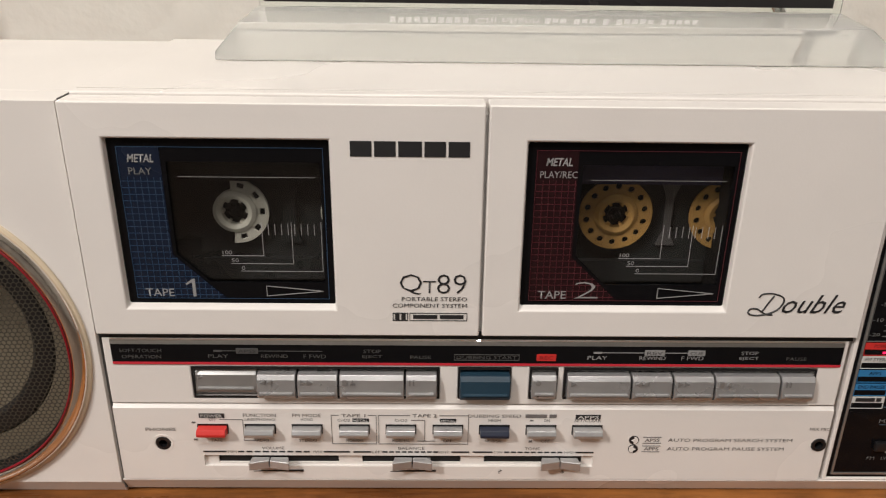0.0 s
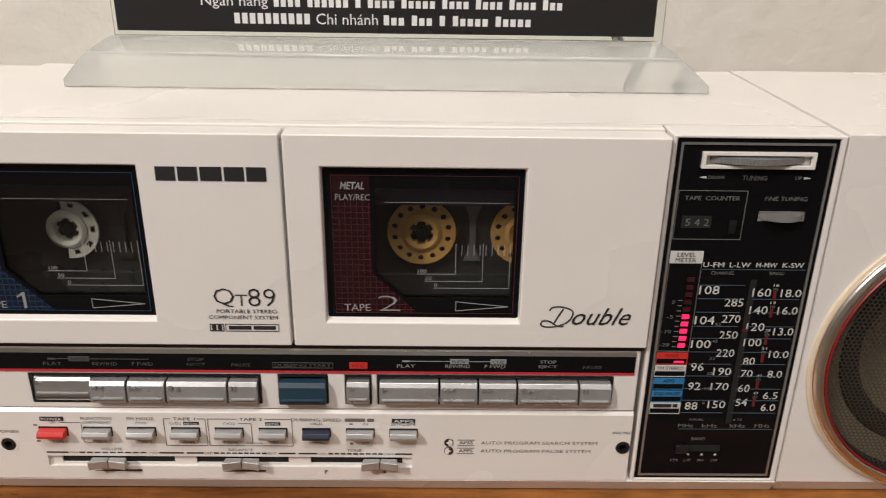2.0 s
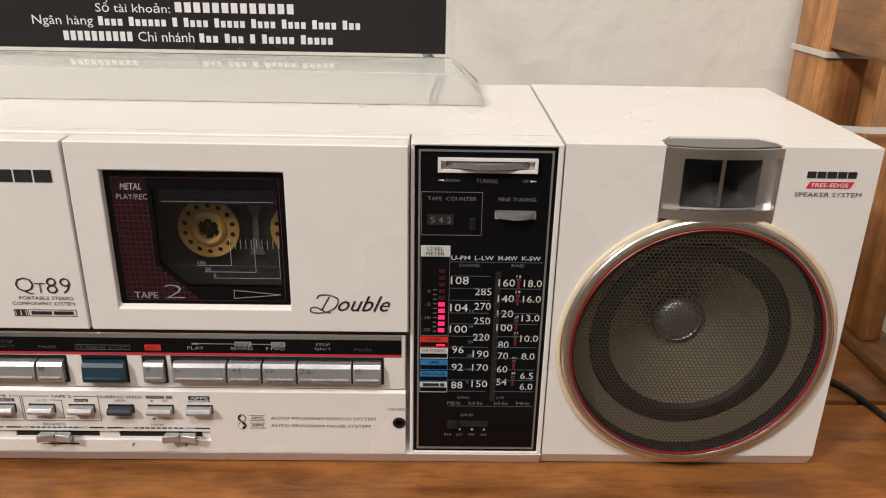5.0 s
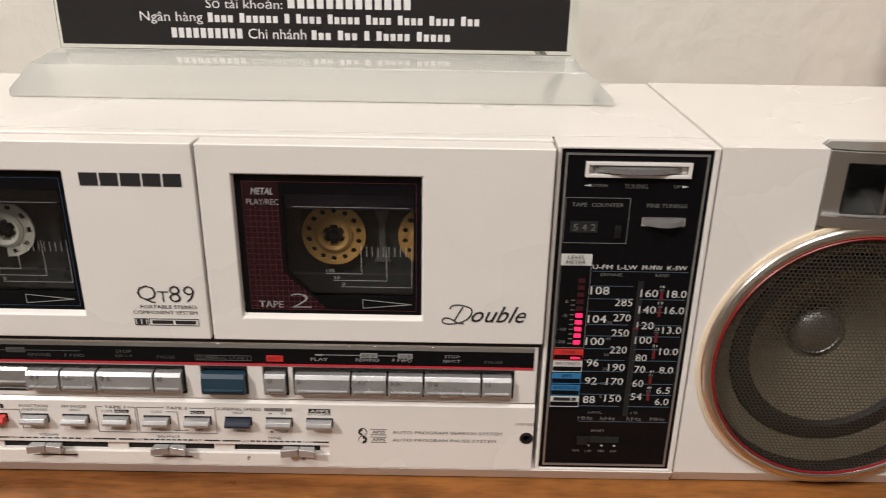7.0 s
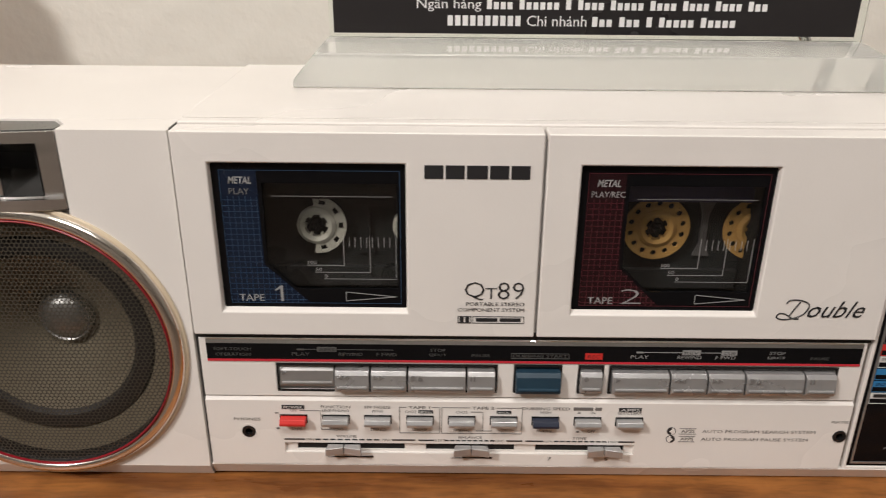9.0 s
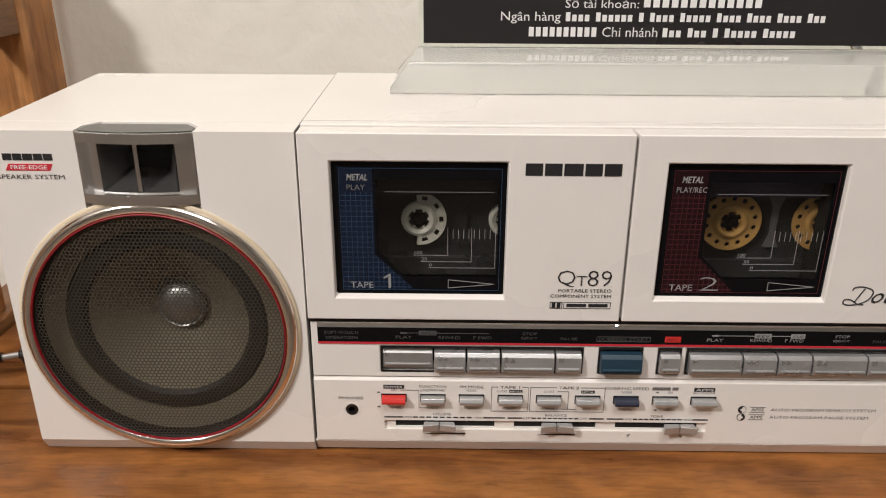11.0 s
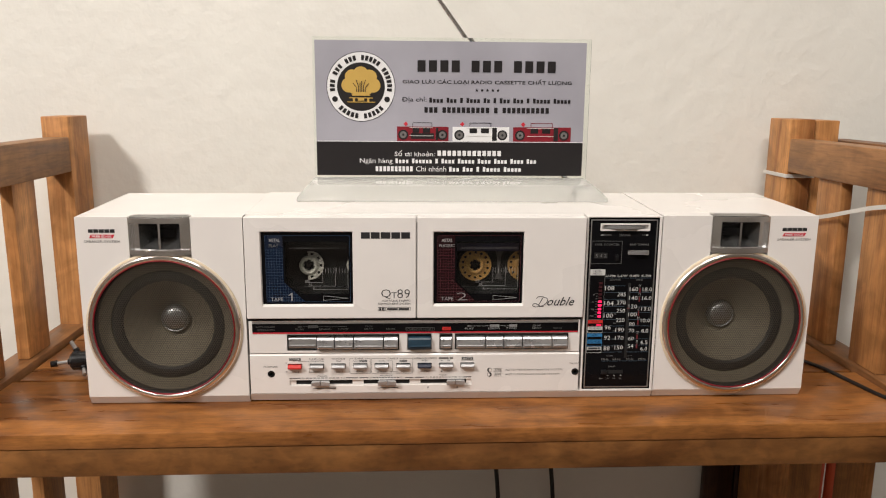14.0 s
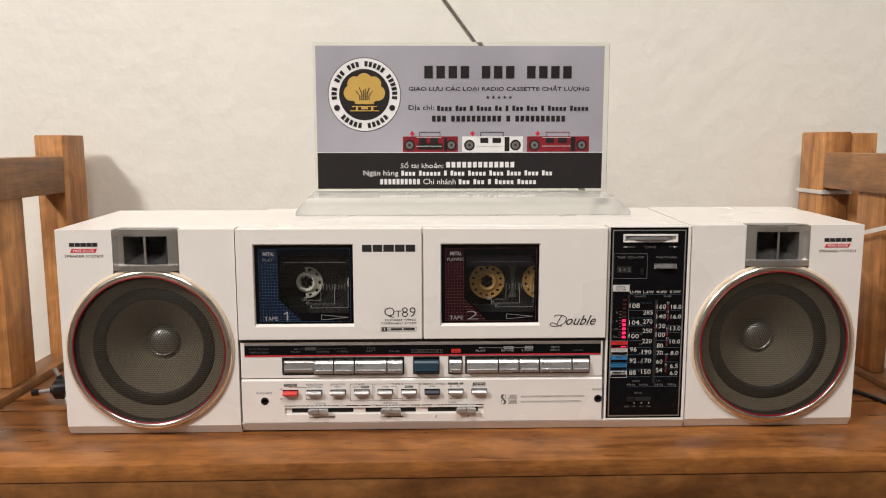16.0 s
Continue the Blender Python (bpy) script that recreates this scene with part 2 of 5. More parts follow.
def prism_z(points, z0, z1, bm=None):
    """An outline in x and y, pushed from z0 to z1."""
    bm = bm or bmesh.new()
    a = [bm.verts.new((x, y, z0)) for x, y in points]
    b = [bm.verts.new((x, y, z1)) for x, y in points]
    bm.faces.new(a)
    bm.faces.new(b[::-1])
    n = len(a)
    for i in range(n):
        bm.faces.new((a[i], b[i], b[(i + 1) % n], a[(i + 1) % n]))
    return bm


def lathe(profile, cx, cz, seg=72, closed=True, bm=None):
    """A profile of (radius, y) turned round an axis along y."""
    bm = bm or bmesh.new()
    rings = []
    for r, y in profile:
        if r < 1e-6:
            rings.append([bm.verts.new((cx, y, cz))])
        else:
            rings.append([bm.verts.new((cx + r * math.cos(a), y, cz + r * math.sin(a))) for a in (2 * math.pi * i / seg for i in range(seg))])
    pairs = list(zip(rings, rings[1:]))
    if closed:
        pairs.append((rings[-1], rings[0]))
    for p, q in pairs:
        for i in range(seg):
            j = (i + 1) % seg
            if len(p) == 1 and len(q) == 1:
                continue
            if len(p) == 1:
                bm.faces.new((p[0], q[j], q[i]))
            elif len(q) == 1:
                bm.faces.new((p[i], p[j], q[0]))
            else:
                bm.faces.new((p[i], p[j], q[j], q[i]))
    return bm


def disc(cx, cz, r, y, seg=40, depth=0.0003):
    return prism([(cx + r * math.cos(2 * math.pi * i / seg), cz + r * math.sin(2 * math.pi * i / seg)) for i in range(seg)], y, y + depth)


def carved(bm, cutters, material, bevel=0.0006, seg=2):
    """The block bm less the cutters, with its edges rounded."""
    def temp(b):
        me = bpy.data.meshes.new("tmp")
        bmesh.ops.recalc_face_normals(b, faces=b.faces)
        b.to_mesh(me)
        b.free()
        me.polygons.foreach_set("use_smooth", [True] * len(me.polygons))
        me.set_sharp_from_angle(angle=radians(28))
        return new("tmp", me)
    ob, tools = temp(bm), [temp(c) for c in cutters]
    for t in tools:
        mod = ob.modifiers.new("cut", "BOOLEAN")
        mod.operation, mod.solver, mod.object = "DIFFERENCE", "EXACT", t
    if bevel:
        mod = ob.modifiers.new("edge", "BEVEL")
        mod.width, mod.segments, mod.limit_method, mod.angle_limit = bevel, seg, "ANGLE", radians(40)
        mod.harden_normals = True
    bpy.context.view_layer.update()
    me = bpy.data.meshes.new_from_object(ob.evaluated_get(bpy.context.evaluated_depsgraph_get()))
    for o in (ob, *tools):
        old = o.data
        bpy.data.objects.remove(o)
        bpy.data.meshes.remove(old)
    me.materials.clear()
    me.materials.append(material)
    if not bevel:
        me.polygons.foreach_set("use_smooth", [False] * len(me.polygons))
    return me


def tube(points, radius, seg=10, bm=None):
    """A round rod or cord through the points; radius is one number or one for each point."""
    bm = bm or bmesh.new()
    pts = [Vector(p) for p in points]
    rad = radius if isinstance(radius, (list, tuple)) else [radius] * len(pts)
    rings = []
    for i, p in enumerate(pts):
        d = (pts[min(i + 1, len(pts) - 1)] - pts[max(i - 1, 0)]).normalized()
        u = d.cross(Vector((0.31, 0.17, 0.94))).normalized()
        v = d.cross(u)
        rings.append([bm.verts.new(p + rad[i] * (math.cos(a) * u + math.sin(a) * v)) for a in (2 * math.pi * k / seg for k in range(seg))])
    for p, q in zip(rings, rings[1:]):
        for i in range(seg):
            bm.faces.new((p[i], p[(i + 1) % seg], q[(i + 1) % seg], q[i]))
    bm.faces.new(rings[0])
    bm.faces.new(rings[-1][::-1])
    return bm


def curve_points(ctrl, n=10):
    """A smooth run of points through the given ones."""
    c = [Vector(p) for p in ctrl]
    c = [c[0], *c, c[-1]]
    out = []
    for a, b, d, e in zip(c, c[1:], c[2:], c[3:]):
        for k in range(n):
            t = k / n
            out.append(0.5 * (2 * b + (d - a) * t + (2 * a - 5 * b + 4 * d - e) * t * t + (3 * b - a - 3 * d + e) * t ** 3))
    return out + [c[-1]]


def bars(rects, y, material, name, parent, depth=0.00025, label=""):
    """Flat printed rectangles (x0, x1, z0, z1) as one thin print."""
    bm = bmesh.new()
    for x0, x1, z0, z1 in rects:
        prism([(x0, z0), (x1, z0), (x1, z1), (x0, z1)], y - depth, y, bm)
    return part(name, bm, material, parent, label, smooth=False)


def outline(x0, x1, z0, z1, w):
    return [(x0, x1, z0, z0 + w), (x0, x1, z1 - w, z1), (x0, x0 + w, z0 + w, z1 - w), (x1 - w, x1, z0 + w, z1 - w)]


def lettering(body, x0, x1, z0, z1, y, material, parent, bold=0.0, shear=0.0, name="lettering"):
    """Printed words that fill the rectangle, facing the front."""
    cu = bpy.data.curves.new("words", "FONT")
    cu.body, cu.size, cu.resolution_u, cu.offset, cu.shear = body, 1.0, 2, bold, shear
    ob = new("words", cu)
    bpy.context.view_layer.update()
    me = bpy.data.meshes.new_from_object(ob.evaluated_get(bpy.context.evaluated_depsgraph_get()))
    bpy.data.objects.remove(ob)
    bpy.data.curves.remove(cu)
    co = np.empty(len(me.vertices) * 3)
    me.vertices.foreach_get("co", co)
    co = co.reshape(-1, 3)
    lo, hi = co.min(0), co.max(0)
    out = np.empty_like(co)
    out[:, 0] = x0 + (co[:, 0] - lo[0]) / (hi[0] - lo[0]) * (x1 - x0)
    out[:, 2] = z0 + (co[:, 1] - lo[1]) / (hi[1] - lo[1]) * (z1 - z0)
    out[:, 1] = y
    me.vertices.foreach_set("co", out.ravel())
    me.materials.clear()
    me.materials.append(material)
    return part(name, me, material, parent)


def each_bar(rects, y, material, name, parent, depth=0.00025):
    """Printed strokes that can be told apart, each a part of its own."""
    for r in rects:
        bars([r], y, material, name, parent, depth)


def letter_blocks(widths, x0, x1, z0, z1, y, material, parent, gap=0.12, name="logo_block"):
    """A mark drawn as plain blocks, one for each character or word."""
    total = sum(widths) + gap * (len(widths) - 1)
    k, x, rects = (x1 - x0) / total, x0, []
    for w in widths:
        rects.append((x, x + w * k, z0, z1))
        x += (w + gap) * k
    each_bar(rects, y, material, name, parent)

# ---- room ----
TOP = 0.1752         # height of the radio below the sign


def top_z(y):
    """The height of the radio at depth y: it rises slightly to the back."""
    return 0.1722 + 0.03 * max(y, 0.0)


WALL_Y = 0.315
FLOOR_Z = -0.46
# only the north wall is seen; dim unseen walls close the room
for nm, bm, mt in (
    ("wall_north", box(-2.2, 2.2, WALL_Y, WALL_Y + 0.12, FLOOR_Z, 2.3), WALLM),
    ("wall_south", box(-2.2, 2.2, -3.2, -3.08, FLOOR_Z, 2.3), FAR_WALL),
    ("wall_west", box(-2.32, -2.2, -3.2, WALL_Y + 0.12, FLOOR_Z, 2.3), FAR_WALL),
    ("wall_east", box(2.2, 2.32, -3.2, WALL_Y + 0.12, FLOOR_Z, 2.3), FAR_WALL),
    ("ceiling", box(-2.32, 2.32, -3.2, WALL_Y + 0.12, 2.3, 2.4), CEIL),
    ("floor", box(-2.32, 2.32, -3.2, WALL_Y + 0.12, FLOOR_Z - 0.1, FLOOR_Z), FLOORM),
):
    tagged(part(nm, bm, mt, None, smooth=False), kind="structure")
bpy.data.objects["wall_north"]["label"] = "cream painted plaster wall with uneven trowelled surface"

# ---- wooden bench ----
bench = thing("wooden_bench", "honey-brown wooden bench with slatted sides and plank seat", "bench")
bench.location.z, bench.rotation_euler.y = -0.0002, radians(-0.2)      # it stands slightly out of level
for y0, y1, th in ((-0.060, 0.0615, 0.0135), (0.0655, 0.1885, 0.013), (0.1925, 0.300, 0.013)):
    part("seat_plank", box(-0.50 if y0 < 0 else -0.4085, 0.52 if y0 < 0 else 0.4285, y0, y1, -th, 0.0, 0.0012), WOOD_X, bench)
part("front_apron", box(-0.50, 0.52, -0.0590, -0.035, -0.0385, -0.0137, 0.0006), WOOD_APRON, bench)
part("back_apron", box(-0.44, 0.46, 0.27, 0.292, -0.040, -0.0138, 0.001), WOOD_X, bench)


def bench_side(xi, xo, slats, post_y):
    """One slatted side: xi is its inner face, xo its outer one."""
    s = 1 if xo > xi else -1
    lo, hi = min(xi, xo), max(xi, xo)
    part("bottom_rail", box(lo, hi, -0.030, post_y - 0.0005, -0.014, 0.006, 0.001), WOOD_RAIL, bench)
    part("arm_rail", box(min(xi, xi + s * 0.026), max(xi, xi + s * 0.026), -0.060, post_y - 0.0005, 0.188, 0.2275, 0.0015), WOOD_Y, bench)
    part("back_post", box(lo, hi, post_y, post_y + 0.054, FLOOR_Z, 0.2505, 0.0015), WOOD_Z, bench)
    part("front_post", box(min(xi + s * 0.030, xo + s * 0.045), max(xi + s * 0.030, xo + s * 0.045), -0.100, -0.0605, FLOOR_Z, 0.150, 0.0015), WOOD_Z, bench)
    for y0, y1 in slats:
        a, b = xi + s * 0.006, xi + s * 0.0185
        part("side_slat", box(min(a, b), max(a, b), y0, y1, 0.0062, 0.1878, 0.001), WOOD_Z, bench)
        part("leg_slat", box(min(a, b), max(a, b), y0, y1, FLOOR_Z, -0.0142, 0.001), WOOD_Z, bench)


bench_side(-0.4125, -0.4430, ((0.110, 0.157), (0.015, 0.062), (-0.080, -0.033)), 0.236)
bench_side(0.430, 0.460, ((0.130, 0.178), (0.037, 0.085), (-0.056, -0.008)), 0.240)

rack = thing("wooden_rack", "brown wooden post and rail of a neighbouring rack", "rack")
part("post", box(0.462, 0.492, 0.245, 0.295, FLOOR_Z, 0.2505, 0.0015), WOOD_Z, rack)
part("rail", box(0.500, 0.530, -0.10, 0.295, 0.184, 0.2265, 0.0015), WOOD_Y, rack)


# ---- speakers ----


def grille_mesh(radius=0.0610, pitch=0.00200, hole=0.00090, rise=0.0030):
    """A domed sheet with real holes in a honeycomb order."""
    verts, faces, index = [], [], {}

    def vert(x, z):
        key = (round(x * 1e6), round(z * 1e6))
        if key not in index:
            r2 = min((x * x + z * z) / radius ** 2, 1.0)
            index[key] = len(verts)
            verts.append((x, -rise * (1 - r2), z))
        return index[key]
    rows = int(radius / (pitch * 0.866)) + 1
    cell = pitch / math.sqrt(3)
    for j in range(-rows, rows + 1):
        for i in range(-rows - 1, rows + 2):
            cx, cz = (i + 0.5 * (j % 2)) * pitch, j * pitch * 0.8660254
            if math.hypot(cx, cz) > radius - 0.0006:
                continue
            out = [vert(cx + cell * math.sin(k * math.pi / 3), cz + cell * math.cos(k * math.pi / 3)) for k in range(6)]
            inn = [vert(cx + hole * math.sin(k * math.pi / 3), cz + hole * math.cos(k * math.pi / 3)) for k in range(6)]
            for k in range(6):
                faces.append((out[k], out[(k + 1) % 6], inn[(k + 1) % 6], inn[k]))
    me = bpy.data.meshes.new("grille")
    me.from_pydata(verts, [], faces)
    me.materials.append(GRILLE)
    me.polygons.foreach_set("use_smooth", [True] * len(me.polygons))
    return me


GRILLE_MESH = grille_mesh()


def speaker(x0, x1, logo_x0, logo_x1, up=0.0, lift=0.0):
    cx, cz = (x0 + x1) / 2, 0.0730
    sp = thing("speaker_box", "glossy ivory plastic speaker box with round taupe grille and chrome horn", "speaker", "detachable speakers of the radio")
    sp.location.z = lift
    hw = 0.0265
    bays = [lathe([(0.0, -0.02), (0.0612, -0.02), (0.0612, 0.045), (0.0, 0.045)], cx, cz, 64, closed=False),
            prism_z([(cx - hw, -0.02), (cx + hw, -0.02), (cx + hw, 0.0085), (cx + hw - 0.006, 0.016), (cx - hw + 0.006, 0.016), (cx - hw, 0.0085)], 0.1372, 0.19),
            box(cx - hw, cx + hw, -0.02, 0.0022, 0.115, 0.1373),
            box(x0 - 0.01, x1 + 0.01, 0.0163, 0.0167, top_z(0.0165) - 0.0003, 0.18)]
    body = carved(prism_x([(0.0, 0.0085), (0.0043, 0.0008), (0.130, 0.0008), (0.133, 0.004), (0.133, top_z(0.133)), (0.0, top_z(0.0))], x0, x1), bays, WHITE, 0.0008, 3)
    part("cabinet", body, WHITE, sp)
    ring = part("trim_ring", lathe([(0.0664, 0.0), (0.0670, -0.0008), (0.0665, -0.0024), (0.0652, -0.0036), (0.0636, -0.0041), (0.0621, -0.0037), (0.0614, -0.0025), (0.0612, 0.001)], cx, cz, 96), RINGM, sp, "champagne chrome trim ring", smooth=70)
    part("ring_base", lathe([(0.0667, 0.0002), (0.0683, 0.0002), (0.0685, -0.0006), (0.0678, -0.0011), (0.0667, -0.0011)], cx, cz, 96), YELLOWED, sp, "yellowed plastic rim round the trim ring", smooth=70)
    part("red_band", lathe([(0.0607, -0.0028), (0.0608, -0.0036), (0.0612, -0.0038), (0.0616, -0.0034), (0.0611, -0.0026)], cx, cz, 96), RED_RING, sp, "thin red band inside the chrome ring")
    g = part("grille", GRILLE_MESH, GRILLE, sp, "domed perforated taupe metal grille")
    g.location = (cx, -0.0018, cz)
    # added black sleeve, blocks glints off the inner wall of the trim ring
    part("glint_block_sleeve", lathe([(0.0600, -0.0008), (0.06115, -0.0014), (0.06115, 0.0090), (0.0600, 0.0090)], cx, cz, 72), RUBBER, sp)
    part("cone", lathe([(0.0402, 0.0103), (0.0145, 0.0320), (0.0, 0.0330), (0.0, 0.0340), (0.0145, 0.0330), (0.0402, 0.0113)], cx, cz, 72, closed=False), CONE, sp, "taupe paper cone")
    part("surround", lathe([(0.0400, 0.0104), (0.0420, 0.0082), (0.0455, 0.0074), (0.0488, 0.0082), (0.0505, 0.0104), (0.0505, 0.015), (0.0400, 0.015)], cx, cz, 72), RUBBER, sp, "black rubber roll surround")
    part("basket_rim", lathe([(0.0503, 0.0078), (0.0601, 0.0050), (0.0601, 0.0130), (0.0503, 0.0150)], cx, cz, 72), CONE, sp)
    part("dust_cap", lathe([(0.0, 0.0248), (0.0040, 0.0250), (0.0078, 0.0259), (0.0102, 0.0272), (0.0110, 0.0284), (0.0119, 0.0276), (0.0128, 0.0288), (0.0130, 0.0318), (0.0, 0.0318)], cx, cz, 40, closed=False), CAP, sp, "shiny metal dust cap", smooth=50)
    # horn tweeter in its notch at the upper front edge
    n = 16
    z0, z1 = 0.1387, 0.1717

    def front(u, bulge=0.0038):
        return -0.0004 - bulge * (1 - u * u)
    us = [-1 + 2 * i / n for i in range(n + 1)]
    w = hw - 0.0003
    horn = part("horn", carved(prism_z([(cx + u * w, front(u)) for u in us] + [(cx + w, 0.0080), (cx + w - 0.0058, 0.0152), (cx - w + 0.0058, 0.0152), (cx - w, 0.0080)], z0, z1),
                [prism_x([(-0.03, z0 + 0.0052), (0.001, z0 + 0.0052), (0.0135, z0 + 0.012), (0.0135, z1 - 0.010), (0.001, z1 - 0.0050), (-0.03, z1 - 0.0050)], cx - w * 0.66, cx + w * 0.66),
                 prism_z([(cx - w * 0.975, -0.03), (cx + w * 0.975, -0.03)] + [(cx + u * w * 0.975, front(u) + 0.0034) for u in us[::-1]], z0 + 0.0046, z1 - 0.0046)],
                HORN_CHROME, 0.0010, 3), HORN_CHROME, sp, "chrome horn housing with curved lips")
    bm = bmesh.new()
    ringz = [[bm.verts.new((cx + sx * ww, yy, zz)) for sx, zz in ((-1, za), (1, za), (1, zb), (-1, zb))]
             for ww, yy, za, zb in ((w * 0.657, 0.0000, z0 + 0.0054, z1 - 0.0053), (w * 0.58, 0.0030, z0 + 0.0066, z1 - 0.0062), (w * 0.47, 0.0080, z0 + 0.0100, z1 - 0.0090), (w * 0.36, 0.0128, z0 + 0.0136, z1 - 0.0126))]
    for p, q in zip(ringz, ringz[1:]):
        for k in range(4):
            bm.faces.new((p[k], p[(k + 1) % 4], q[(k + 1) % 4], q[k]))
    part("flare", bm, HORN, horn, "smoked chrome horn flare", smooth=50)
    # black plate stands for the shade deep in the horn
    part("throat", box(cx - w * 0.37, cx + w * 0.37, 0.0129, 0.0134, z0 + 0.0134, z1 - 0.0124), DARK, horn, "black plate standing for the shaded throat of the horn")
    part("divider", prism_z([(cx - 0.0009, front(0) + 0.0036), (cx + 0.0009, front(0) + 0.0036), (cx + 0.0006, 0.0095), (cx - 0.0006, 0.0095)], z0 + 0.0057, z1 - 0.0054), CHROME, horn, "slim chrome divider")
    part("horn_top", prism_z([(cx + u * (w - 0.0008), front(u) + 0.0022) for u in us] + [(cx + w - 0.0008, 0.0078), (cx + w - 0.0064, 0.0146), (cx - w + 0.0064, 0.0146), (cx - w + 0.0008, 0.0078)], z1 + 0.00005, z1 + 0.0004), HORN, horn, "dark smoked top plate")
    # printed marks
    lx = (logo_x0 + logo_x1) / 2
    letter_blocks((1, 1, 1.1, 1, 1), lx - 0.0112, lx + 0.0112, 0.1578 + up, 0.1608 + up, 0.0, INK, sp)
    red = part("red_flag", prism([(lx - 0.0108, 0.1530 + up), (lx + 0.0092, 0.1530 + up), (lx + 0.0108, 0.1561 + up), (lx - 0.0092, 0.1561 + up)], -0.00022, 0.0), RED_PRINT, sp, smooth=False)
    lettering("FREE-EDGE", lx - 0.0083, lx + 0.0083, 0.1536 + up, 0.1555 + up, -0.0003, CARD_WHITE, red, 0.01)
    lettering("SPEAKER SYSTEM", logo_x0, logo_x1, 0.1490 + up, 0.1511 + up, -0.0002, INK, sp)
    return sp


speaker(-0.3142, -0.1718, -0.3072, -0.2768, 0.0008, -0.0013)
speaker(0.1996, 0.3410, 0.3045, 0.3350, 0.0006, 0.0006)

# ---- cassette radio ----
radio = thing("cassette_radio", "ivory double cassette radio, silver keys, black tuner, on bench", "radio")
LX, RX, TX = -0.1710, 0.1990, 0.1312      # left end, right end, left edge of the tuner block
W1, W2, WZ0, WZ1 = (-0.1562, -0.0768), (-0.0050, 0.0747), 0.0928, 0.1578
wells = [box(a, b, -0.02, 0.031, WZ0 - 0.002, WZ1 + 0.002) for a, b in (W1, W2)]
part("housing", carved(prism_x([(0.0169, 0.0009), (0.130, 0.0009), (0.133, 0.004), (0.133, top_z(0.133)), (0.0169, top_z(0.0169))], LX, RX), wells, WHITE, 0.0006), WHITE, radio)
wells = [box(a, b, -0.02, 0.031, WZ0 - 0.002, WZ1 + 0.002) for a, b in (W1, W2)]
part("upper_frame", carved(prism_x([(0.0026, 0.0775), (0.0161, 0.0775), (0.0161, top_z(0.0161)), (0.0098, top_z(0.0098)), (0.0098, 0.1670), (0.0026, 0.1670)], LX, TX - 0.0006), wells, WHITE, 0.0008), WHITE, radio)
for a, b in (W1, W2):
    for r in ((a, a + 0.0008, WZ0 - 0.0018, WZ1 + 0.0018), (b - 0.0008, b, WZ0 - 0.0018, WZ1 + 0.0018), (a + 0.0008, b - 0.0008, WZ0 - 0.0018, WZ0 - 0.0008), (a + 0.0008, b - 0.0008, WZ1 + 0.0008, WZ1 + 0.0018)):
        part("well_liner", box(r[0] + 0.00005, r[1] - 0.00005, 0.0027, 0.0305, r[2], r[3]), DARK, radio, smooth=False)
# dark strip laid in the top groove to stand for its shade
part("top_groove_shade", box(LX + 0.001, RX - 0.001, 0.0162, 0.0168, 0.150, top_z(0.0165) - 0.0007), DARK, radio, smooth=False)
# black strip stands for the shade in the gap below the doors
part("shadow_gap", box(LX + 0.001, TX - 0.0012, 0.0006, 0.0024, 0.0772, 0.0800), BLACK, radio, "black strip standing for the shaded gap below the cassette doors")
# grey strips stand for the shade in the seams beside the speakers
for gx0, gx1 in ((LX - 0.0008, LX), (RX, RX + 0.0006)):
    part("seam_shade_strip", prism_x([(0.0022, 0.0025), (0.128, 0.0025), (0.128, top_z(0.128) - 0.0009), (0.0022, top_z(0.0022) - 0.0009)], gx0 + 0.0001, gx1 - 0.0001), SEAM_SHADE, radio, smooth=False)
part("base_strip", prism_x([(0.0, 0.0085), (0.0043, 0.0009), (0.0162, 0.0009), (0.0162, 0.0086)], LX, RX), WHITE, radio)


